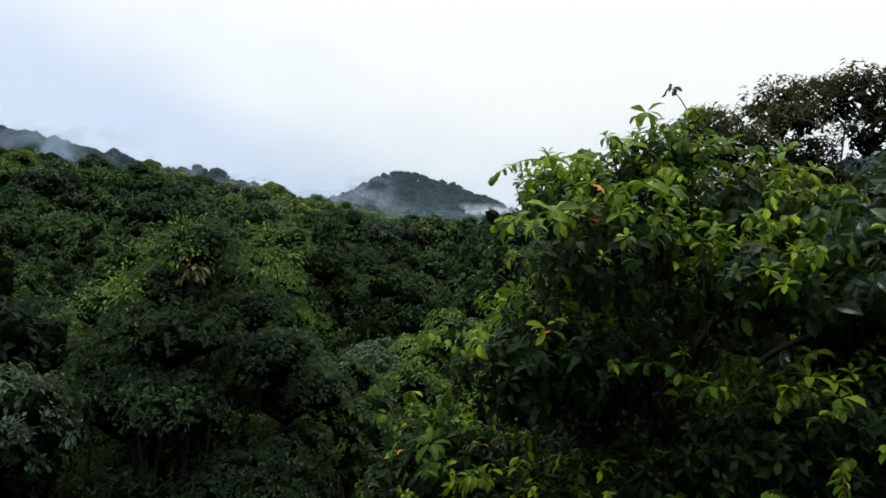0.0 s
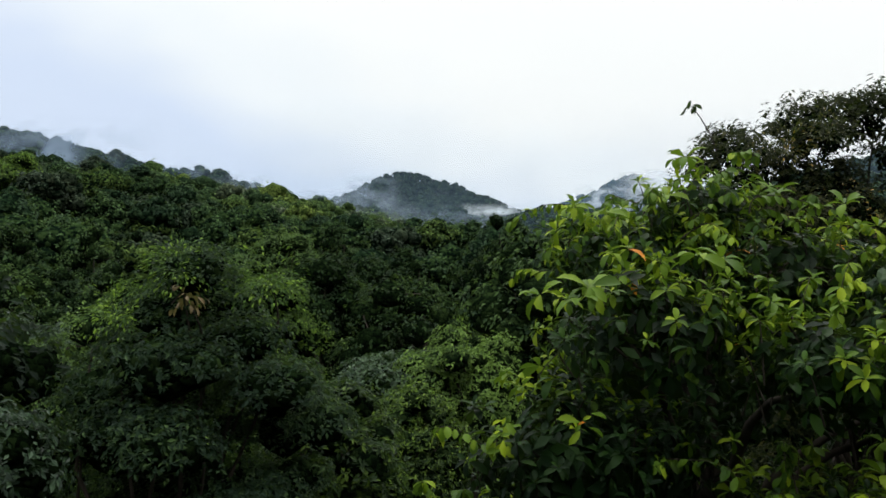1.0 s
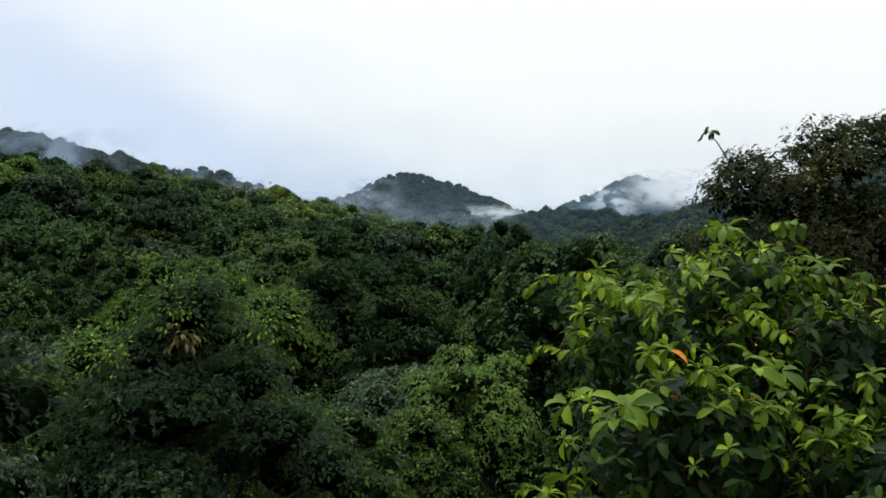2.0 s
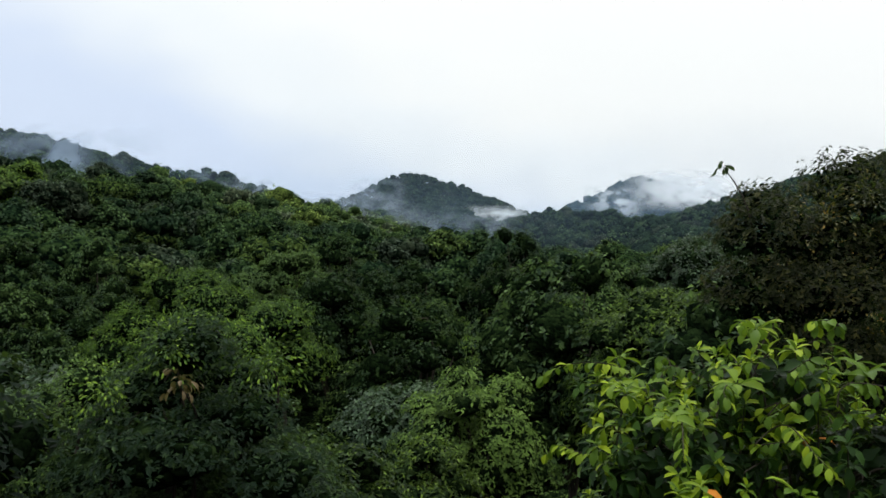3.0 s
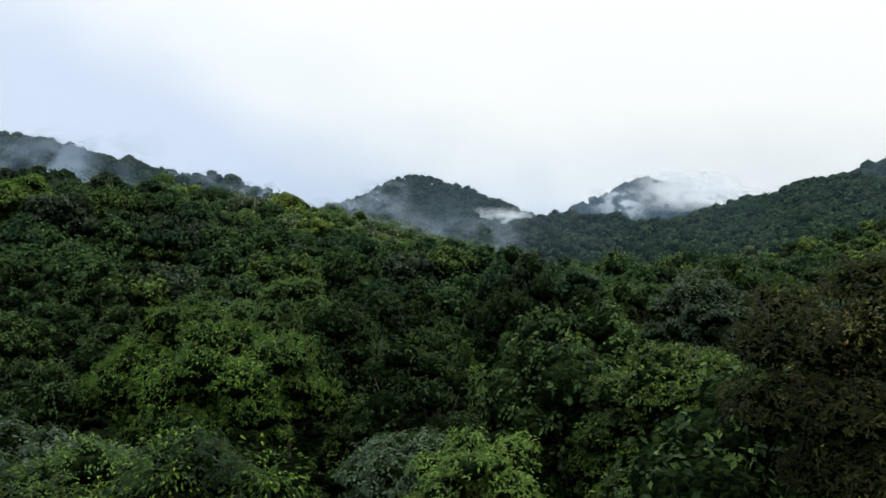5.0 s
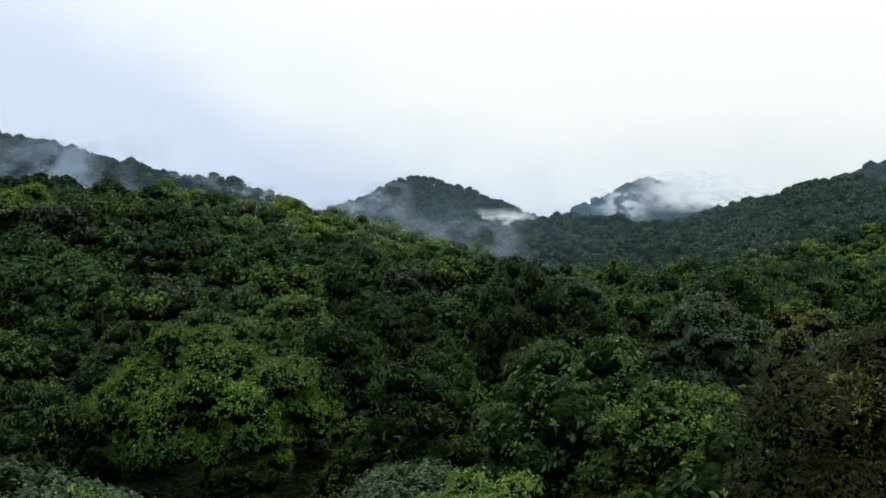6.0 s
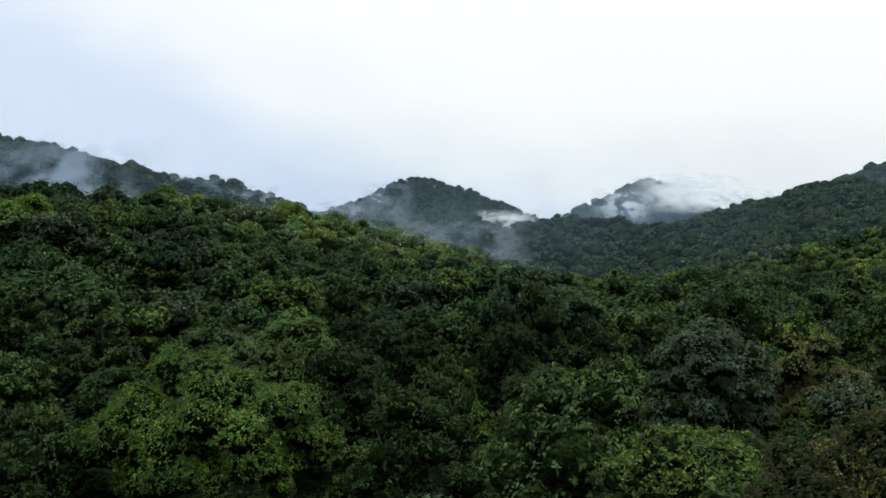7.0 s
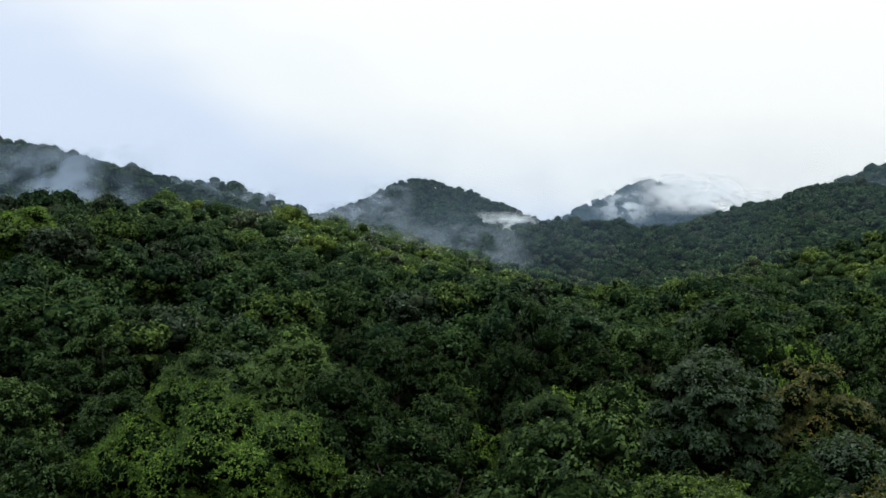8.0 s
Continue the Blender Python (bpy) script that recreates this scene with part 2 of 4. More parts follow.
CRESTS = [
    # western spur, running away from the clearing
    crest([(-150, 70, 24), (-95, 112, 15), (-74, 135, 13.5), (-77, 173, 16), (-79, 233, 19.5), (-72, 283, 20.5), (-67, 333, 21.5), (-53, 383, 20.5), (-36, 423, 12), (-10, 453, 3)], 0.34, 14),
    # western ridge
    crest([(-420, 430, 91), (-330, 465, 79), (-256, 480, 67.5), (-237, 480, 66), (-221, 480, 62), (-188, 480, 53), (-177, 482, 47.5), (-155, 485, 37), (-125, 490, 28)], 0.5, 14),
    crest([(-230, 560, 58), (-192, 543, 53), (-167, 543, 51.5), (-146, 543, 48), (-135, 543, 45), (-118, 545, 38), (-110, 555, 32), (-113, 650, 31), (-116, 733, 34), (-130, 800, 36)], 0.48, 14),
    # the peak and its two spurs
    crest([(-230, 1120, 42), (-170, 1130, 55), (-146, 1130, 61.5), (-125, 1130, 67.5), (-93, 1130, 78.5), (-73, 1130, 87), (-58, 1130, 97), (-46, 1130, 97), (-26, 1130, 90), (-6, 1130, 88.5), (12, 1130, 73), (28, 1130, 62), (48, 1130, 52), (64, 1130, 44), (79, 1130, 36), (100, 1130, 26)], 0.45, 9),
    crest([(-49, 1130, 97), (-32, 1000, 58), (5, 860, 36), (14, 780, 20)], 0.45, 18),
    # eastern hill
    crest([(20, 640, 14), (37, 630, 24), (56, 630, 27), (70, 628, 31), (86, 626, 27), (106, 620, 28), (142, 605, 22.5), (165, 603, 27.5), (188, 603, 31.5), (205, 603, 35), (225, 604, 40), (248, 605, 46.5), (262, 605, 49.5), (295, 600, 51), (380, 590, 60)], 0.42, 14),
    crest([(265, 600, 54), (240, 430, 32), (200, 290, 14), (150, 180, 3), (120, 110, 0)], 0.3, 18),
    # farther hill in the east and the clouded mountain
    crest([(560, 1420, 95), (606, 1403, 115), (680, 1400, 146), (800, 1400, 190), (950, 1420, 200)], 0.5, 20),
    crest([(150, 1900, 40), (242, 1900, 77), (304, 1900, 113), (360, 1900, 140), (408, 1900, 158), (436, 1900, 150), (462, 1900, 112), (520, 1900, 98), (600, 1900, 92), (720, 1900, 60)], 0.55, 12),
]


def land(x, y):
    """Height of the ground, for arrays of x and y."""
    x, y = np.asarray(x, float), np.asarray(y, float)
    d = np.hypot(x, y)
    low = np.interp(y, [-4000, -60, 8, 20, 38, 64, 100, 145, 200, 300, 450, 620, 800, 4000], [0, 0, 0, -1.2, -3.0, -1.8, -0.4, 0.3, -3.5, -9.0, -10.0, -6.0, 4.0, 12.0])
    low = low + np.interp(d, [8, 60, 400], [0, 0.7, 2.5]) * (np.sin(x * 0.055 + 1.3) * np.cos(y * 0.047 + 0.4))
    total = np.exp(low / 4.0)
    for pts, slope, width in CRESTS:
        best = np.full(x.shape, -200.0)
        for (ax, ay, az), (bx, by, bz) in zip(pts[:-1], pts[1:]):
            ux, uy = bx - ax, by - ay
            s = np.clip(((x - ax) * ux + (y - ay) * uy) / (ux * ux + uy * uy), 0, 1)
            r = np.hypot(x - ax - s * ux, y - ay - s * uy)
            best = np.maximum(best, az + s * (bz - az) - slope * (np.sqrt(r * r + width * width) - width))
        total = total + np.exp(np.minimum(best, 300.0) / 4.0)
    gullies = np.sin(x * 0.066 + 0.9 * np.sin(y * 0.021) + 0.6) * np.cos(y * 0.043 - x * 0.017) + 0.5 * np.sin(x * 0.13 - y * 0.09)
    return 4.0 * np.log(total) + 3.2 * np.clip((d - 380) / 70, 0, 1) + 1.8 * gullies * np.clip((d - 350) / 150, 0, 1)


def mesh_of(name, verts, faces, materials, slots=None, smooth=False, uvs=None):
    """A mesh from arrays; faces all of one length, or a list of such arrays."""
    groups = faces if isinstance(faces, list) else [faces]
    groups = [np.asarray(g, np.int32) for g in groups if len(g)]
    mesh = bpy.data.meshes.new(name)
    counts = np.concatenate([np.full(len(g), g.shape[1], np.int32) for g in groups])
    loops = np.concatenate([g.ravel() for g in groups])
    mesh.vertices.add(len(verts))
    mesh.vertices.foreach_set("co", np.asarray(verts, np.float32).ravel())
    mesh.loops.add(len(loops))
    mesh.loops.foreach_set("vertex_index", loops)
    mesh.polygons.add(len(counts))
    mesh.polygons.foreach_set("loop_start", np.concatenate([[0], np.cumsum(counts)[:-1]]).astype(np.int32))
    mesh.polygons.foreach_set("loop_total", counts)
    for m in materials:
        mesh.materials.append(m)
    if slots is not None:
        mesh.polygons.foreach_set("material_index", np.asarray(slots, np.int32))
    mesh.polygons.foreach_set("use_smooth", np.broadcast_to(smooth, len(counts)).copy())
    if uvs is not None:
        mesh.uv_layers.new(name="UVMap").data.foreach_set("uv", np.asarray(uvs, np.float32)[loops].ravel())
    mesh.update(calc_edges=True)
    return mesh


def part(name, mesh, parent, label="", kind=""):
    ob = new(name, mesh)
    ob.parent = parent
    return tagged(ob, label=label, kind=kind)


def make_ground():
    rings = np.concatenate([np.linspace(0, 60, 31), np.geomspace(62, 2300, 110), np.geomspace(2500, 4600, 5)])
    turns = np.linspace(-math.pi, math.pi, 301)[:-1]
    r, a = np.meshgrid(rings, turns, indexing="ij")
    x, y = r * np.sin(a), r * np.cos(a)
    z = land(x, y)
    n, m = r.shape
    i, j = np.meshgrid(np.arange(n - 1), np.arange(m), indexing="ij")
    k = (j + 1) % m
    faces = np.stack([i * m + j, i * m + k, (i + 1) * m + k, (i + 1) * m + j], -1).reshape(-1, 4)
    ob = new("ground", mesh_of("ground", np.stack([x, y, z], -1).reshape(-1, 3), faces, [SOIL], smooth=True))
    tagged(ob, "hilly ground of dark soil and leaf litter under forest", "ground", kind="structure")


make_ground()


# ---- foliage ----
def unit(v):
    return v / np.maximum(np.linalg.norm(v, axis=-1, keepdims=True), 1e-9)


def leaf_blades(base, along, up, length, width, full, bend=None):
    """Blades from base points, directions, upper sides and sizes: folded along the rib and drooping at the tip.
    full: twelve triangles a blade, else two."""
    n = len(base)
    along = unit(along)
    side = unit(np.cross(along, up))
    top = np.cross(side, along)
    L, W = np.asarray(length).reshape(-1, 1) * np.ones((n, 1)), np.asarray(width).reshape(-1, 1) * np.ones((n, 1))
    if full:
        pts = [base]
        for s, w, lift in ((0.20, 0.25, 0.04), (0.52, 0.48, 0.05), (0.82, 0.38, -0.02)):
            mid = base + along * L * s + top * L * lift
            if bend is not None:
                mid = base + (along * np.sin(bend * s) - top * (1 - np.cos(bend * s))) * L / bend
            pts += [mid, mid - side * W * w + top * W * w * 0.42, mid + side * W * w + top * W * w * 0.42]
        pts.append(base + along * L - top * L * 0.15 if bend is None else base + (along * np.sin(bend) - top * (1 - np.cos(bend))) * L / bend)
        verts = np.stack(pts, 1).reshape(-1, 3)
        o = np.arange(n)[:, None] * 11
        tris = np.array([(0, 1, 2), (0, 3, 1), (1, 4, 5), (1, 5, 2), (1, 6, 4), (1, 3, 6), (4, 7, 8), (4, 8, 5), (4, 9, 7), (4, 6, 9), (7, 10, 8), (7, 9, 10)])
        return verts, (o[:, :, None] + tris[None]).reshape(-1, 3)
    mid = base + along * L * 0.5 + top * L * 0.04
    pts = [base, mid - side * W * 0.5, base + along * L - top * L * 0.12, mid + side * W * 0.5]
    verts = np.stack(pts, 1).reshape(-1, 3)
    o = np.arange(n)[:, None] * 4
    tris = np.array([(0, 2, 1), (0, 3, 2)])
    return verts, (o[:, :, None] + tris[None]).reshape(-1, 3)


def ball(level):
    bm = bmesh.new()
    bmesh.ops.create_icosphere(bm, subdivisions=level, radius=1.0)
    v = np.array([p.co[:] for p in bm.verts])
    f = np.array([[p.index for p in q.verts] for q in bm.faces])
    bm.free()
    return v, f


BALL = ball(1)


def shells(centres, radii, rng):
    """Uneven rounded masses, one for each bough."""
    v, f = BALL
    n = len(centres)
    k = np.ones((n, len(v)))
    for rate, depth in ((2.2, 0.12), (4.5, 0.08), (8.0, 0.05)):
        way = unit(rng.normal(size=(n, 3))) * rate
        k = k + depth * np.sin(way @ v.T + rng.uniform(0, 6.3, (n, 1)))
    k = k + rng.normal(size=k.shape) * 0.05
    verts = centres[:, None] + v[None] * k[:, :, None] * radii[:, None]
    return verts.reshape(-1, 3), (np.arange(n)[:, None, None] * len(v) + f[None]).reshape(-1, 3)


def clone(ob, m):
    """A copy of a thing at the pose m, free of the size that the first one was given."""
    s = ob.matrix_basis.to_scale()
    return copy_thing(ob, m @ Matrix.Diagonal((1 / s[0], 1 / s[1], 1 / s[2], 1)))


def random_dirs(rng, n, low=-0.35):
    z = rng.uniform(low, 1.0, n)
    a = rng.uniform(0, 2 * math.pi, n)
    s = np.sqrt(np.maximum(0, 1 - z * z))
    return np.stack([s * np.cos(a), s * np.sin(a), z], -1)


def crown_lobes(rng, size, count):
    """Centres and radii (three axes) of a crown's boughs: flat-bellied pads of leaves laid over a dome of half-sizes `size`."""
    i = np.arange(count)
    z = 1 - 1.45 * (i + 0.5) / count + rng.normal(size=count) * 0.06
    z = np.clip(z, -0.8, 0.99)
    a = i * 2.39996 + rng.normal(size=count) * 0.35 + rng.uniform(0, 6.3)
    side = np.sqrt(1 - z * z)
    d = np.stack([side * np.cos(a), side * np.sin(a), z], -1)
    swell = 1 + 0.13 * np.sin(2 * a + rng.uniform(0, 6.3)) + 0.09 * np.sin(3 * a + rng.uniform(0, 6.3))
    reach = (0.66 + 0.26 * rng.random(count)) * swell
    c = d * reach[:, None] * size
    wide = (size[0] * size[1]) ** 0.5 * (0.62 + 0.6 * rng.random((count, 1))) * 2.05 / count ** 0.5
    r = wide * np.array([1.12, 1.12, 0.82])
    return np.concatenate([c, np.array([[0, 0, -0.12 * size[2]]])]), np.concatenate([r, size[None] * 0.58])


def foliage(rng, centres, radii, clusters, per, length, full=False, ratio=0.45, droop=0.3, stray=0.06, low=-0.2, heart=None):
    """Leaves in tufts over the upper skin of the boughs, spread round the tip of each twig."""
    share = radii[:, 0] * radii[:, 1]
    m = clusters * 2
    which = rng.choice(len(centres), m, p=share / share.sum())
    d = random_dirs(rng, m, low)
    depth = 0.80 + 0.25 * rng.random((m, 1))
    depth = np.where(rng.random((m, 1)) < 0.2, depth - 0.25, depth)
    depth = np.where(rng.random((m, 1)) < stray, depth + 0.2, depth)
    p = centres[which] + d * radii[which] * depth
    inside = (((p[:, None] - centres[None]) / radii[None]) ** 2).sum(-1)
    inside[np.arange(len(p)), which] = 9
    keep = np.where(inside.min(1) > 0.6)[0][:clusters]
    p, d = p[keep], d[keep]
    n = len(p) * per
    out = d if heart is None else unit(p - heart)
    axis = np.repeat(unit(d * 0.4 + out * 0.45 + np.array([0, 0, 0.4]) + rng.normal(size=d.shape) * 0.22), per, 0)
    base = np.repeat(p, per, 0)
    ring = unit(np.cross(axis, rng.normal(size=(n, 3))))
    along = unit(ring * 0.9 + axis * rng.uniform(-0.25, 0.45, (n, 1)) - np.array([0, 0, droop]))
    up = axis + rng.normal(size=(n, 3)) * 0.3
    size = length * (0.6 + 0.75 * rng.random(n))
    base = base + ring * size[:, None] * 0.12 + rng.normal(size=(n, 3)) * length * 0.28
    return leaf_blades(base, along, up, size, size * ratio, full)


def tube(points, radii, sides=7):
    """A tapered limb along points."""
    pts, radii = np.array(points, float), np.asarray(radii, float)
    t = unit(np.gradient(pts, axis=0))
    ref = np.array([0.31, 0.87, 0.2])
    u = unit(np.cross(t, ref))
    w = np.cross(t, u)
    a = np.linspace(0, 2 * math.pi, sides, endpoint=False)
    verts = pts[:, None] + radii[:, None, None] * (np.cos(a)[None, :, None] * u[:, None] + np.sin(a)[None, :, None] * w[:, None])
    n = len(pts)
    i, j = np.meshgrid(np.arange(n - 1), np.arange(sides), indexing="ij")
    k = (j + 1) % sides
    faces = np.stack([i * sides + j, i * sides + k, (i + 1) * sides + k, (i + 1) * sides + j], -1).reshape(-1, 4)
    return verts.reshape(-1, 3), faces


def joined(pieces):
    """Several (verts, faces) with faces of one length into one."""
    verts, faces, o = [], [], 0
    for v, f in pieces:
        verts.append(v)
        faces.append(np.asarray(f) + o)
        o += len(v)
    return np.concatenate(verts), np.concatenate(faces)


def bent(a, b, rng, sag=0.12, steps=7):
    a, b = np.array(a, float), np.array(b, float)
    s = np.linspace(0, 1, steps)[:, None]
    side = rng.normal(size=3) * np.linalg.norm(b - a) * sag
    return a + (b - a) * s + side * np.sin(s * math.pi) + np.array([0, 0, 0.12 * np.linalg.norm(b - a)]) * np.sin(s * math.pi)


def limbs(rng, height, centres, thick, lift):
    """Trunk and boughs of a tree whose base is the origin and whose crown's middle stands at lift."""
    top = np.array([rng.normal() * 0.03 * height, rng.normal() * 0.03 * height, lift * 0.75])
    trunk = bent((0, 0, -0.6), top, rng, 0.04, 9)
    taper = np.linspace(1, 0.55, 9)
    taper[0] = 1.5
    pieces = [tube(trunk, thick * taper, 8)]
    for c in centres:
        s = rng.uniform(0.55, 1.0)
        start = trunk[int(s * 8)]
        line = bent(start, c + np.array([0, 0, lift]), rng)
        pieces.append(tube(line[::2], np.linspace(thick * 0.5, thick * 0.1, len(line[::2])), 4))
    return joined(pieces)


def make_tree(seed, size, height, leaf, material, name="tree", clusters=420, per=7, full=False, lobes=9, ratio=0.45, thick=0.14, label="", droop=0.35, stray=0.06, inner=0.7, boughs=None):
    """A forest tree at the origin: an Empty with trunk and crown. size: the crown's half-sizes; height: to the crown's top."""
    rng = np.random.default_rng(seed)
    size = np.array(size, float)
    lift = height - size[2]
    centres, radii = boughs if boughs else crown_lobes(rng, size, lobes)
    tree = new(name)
    tv, tf = limbs(rng, height, centres[:-1][:12] if not boughs else centres[:-1][::3], thick, lift)
    part("trunk", mesh_of("trunk", tv, tf, [BARK], smooth=True), tree)
    lv, lf = foliage(rng, centres, radii, clusters, per, leaf, full, ratio, droop, stray, heart=centres[-1])
    # the inside of the crown, its shade put into a darker leaf colour
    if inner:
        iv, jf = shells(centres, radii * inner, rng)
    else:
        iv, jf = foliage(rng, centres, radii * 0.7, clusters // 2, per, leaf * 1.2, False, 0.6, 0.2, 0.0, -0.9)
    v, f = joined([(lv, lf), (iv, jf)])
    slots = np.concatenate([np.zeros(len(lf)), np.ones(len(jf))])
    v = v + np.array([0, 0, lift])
    part("crown", mesh_of("crown", v, f, [material, SHADE_MASS_NEAR], slots, slots > 0), tree)
    if label:
        tagged(tree, label, "tree", "forest trees")
    return tree


def stand(x, y, turn=0.0, scale=1.0, tall=1.0, sink=0.1, wide=1.0, lean=(0.0, 0.0)):
    return pose(x, y, float(land(x, y)) - sink, lean[0], lean[1], turn) @ Matrix.Diagonal((scale * wide, scale / wide, scale * tall, 1))


# ---- the trees nearest the clearing, one by one ----
SINGLE = []


def plant(tree, x, y, room, turn=0.0):
    tree.matrix_basis = stand(x, y, turn)
    SINGLE.append((x, y, room))


def rise(x, y, top):
    """Height of a tree at x, y whose crown ends at the height top."""
    return top - float(land(x, y))


# boughs of the broad-leaved tree at the clearing's edge: x, y, height, radius
BOUGHS = [(1.22, 6.4, 8.95, 0.68), (1.95, 7.9, 9.74, 0.56), (1.3, 7.6, 9.35, 0.66), (1.1, 8.5, 9.55, 0.42), (2.6, 7.7, 9.2, 0.8), (3.3, 6.9, 8.6, 0.8), (2.25, 6.1, 8.75, 0.55),
          (0.72, 6.5, 8.1, 0.7), (0.05, 6.8, 7.2, 0.66), (1.3, 7.1, 8.0, 0.7), (2.3, 6.2, 7.5, 0.7), (3.1, 6.2, 7.7, 0.7), (1.4, 6.4, 6.9, 0.8), (0.4, 6.2, 6.8, 0.8),
          (2.6, 6.3, 6.6, 0.9), (4.1, 7.7, 8.2, 1.1), (2.0, 8.4, 8.5, 1.3), (1.5, 8.0, 6.8, 1.5)]


def shoot(rng, start, way, length, leaf, parent, material):
    """An arching twig with two rows of hanging leaves."""
    n = max(5, int(length / (leaf * 0.42)))
    s = np.linspace(0, 1, n)[:, None]
    way = unit(np.array(way, float))
    line = np.array(start) + way * length * s + np.array([0, 0, -0.6 * length]) * s * s + rng.normal(size=3) * 0.06 * np.sin(s * 5)
    tv, tf = tube(line, np.linspace(0.005, 0.002, n), 4)
    heading = unit(np.gradient(line, axis=0))
    side = unit(np.cross(heading, np.array([0, 0, 1.0])))
    base = np.concatenate([line, line])
    along = np.concatenate([side, -side]) * 0.7 + np.concatenate([heading, heading]) * 0.45 + np.array([0, 0, -0.6]) + rng.normal(size=(2 * n, 3)) * 0.38
    up = np.concatenate([side, -side]) * 0.3 + np.array([0, 0, 1.0]) + rng.normal(size=(2 * n, 3)) * 0.2
    size = leaf * rng.uniform(0.75, 1.15, 2 * n)
    lv, lf = leaf_blades(base, along, up, size, size * 0.56, True, rng.uniform(0.3, 0.9, (2 * n, 1)))
    mesh = mesh_of("leafy_shoot", np.concatenate([lv, tv]), [lf, np.asarray(tf) + len(lv)], [material, BARK], np.concatenate([np.zeros(len(lf)), np.ones(len(tf))]), True)
    return part("leafy_shoot", mesh, parent)


def rosettes(rng, tips, axes, per, leaf, spread=(62, -15), arch=(0.5, 1.35)):
    """Whorls at the twigs' tips: short upright leaves in the middle, longer ones arching down round them."""
    n = len(tips)
    k = np.tile(np.arange(per), n)
    axis, base = np.repeat(axes, per, 0), np.repeat(tips, per, 0)
    u = unit(np.cross(axis, rng.normal(size=3)))
    w = np.cross(axis, u)
    a = (k * 2.39996 + np.repeat(rng.uniform(0, 6.3, n), per) + rng.normal(size=n * per) * 0.2)[:, None]
    s = (k / (per - 1))[:, None]
    e = np.radians(spread[0] + (spread[1] - spread[0]) * s + rng.normal(size=s.shape) * 10)
    along = (u * np.cos(a) + w * np.sin(a)) * np.cos(e) + axis * np.sin(e)
    size = leaf * (0.6 + 0.4 * s) * rng.uniform(0.8, 1.2, s.shape) * np.repeat(rng.uniform(0.75, 1.2, (n, 1)), per, 0)
    bend = arch[0] + (arch[1] - arch[0]) * s * rng.uniform(0.7, 1.2, s.shape)
    up = axis + np.array([0, 0, 0.6]) + rng.normal(size=axis.shape) * 0.12
    return leaf_blades(base - axis * 0.03 * s, along, up, size, size * 0.42, True, bend)


def loose_leaves(tree, tips, axes, size, material, per, rng):
    """Whorls of leaves standing clear of the rest, leaf by leaf."""
    blades = []
    for k in range(4):
        v, f = leaf_blades(np.zeros((1, 3)), np.array([[0, 1.0, -0.1 * k]]), np.array([[0.1 * k, 0, 1.0]]), [1.0], [0.40 + 0.03 * k], True)
        blades.append(mesh_of("leaf", v, f, [material], smooth=True))
    for tip, axis in zip(tips, axes):
        q = Vector(axis).to_track_quat("Z", "Y").to_matrix().to_4x4()
        for i in range(per):
            s = size * rng.uniform(0.75, 1.25)
            leaf = part("leaf", blades[int(rng.integers(0, 4))], tree)
            turn = q @ pose(0, 0, 0, 0, 0, i * 360 / per + rng.uniform(-15, 15)) @ pose(0, 0.015, 0, rng.uniform(-25, 40), rng.uniform(-15, 15), 0)
            leaf.matrix_basis = Matrix.Translation(tip) @ turn @ Matrix.Diagonal((s, s, s, 1))


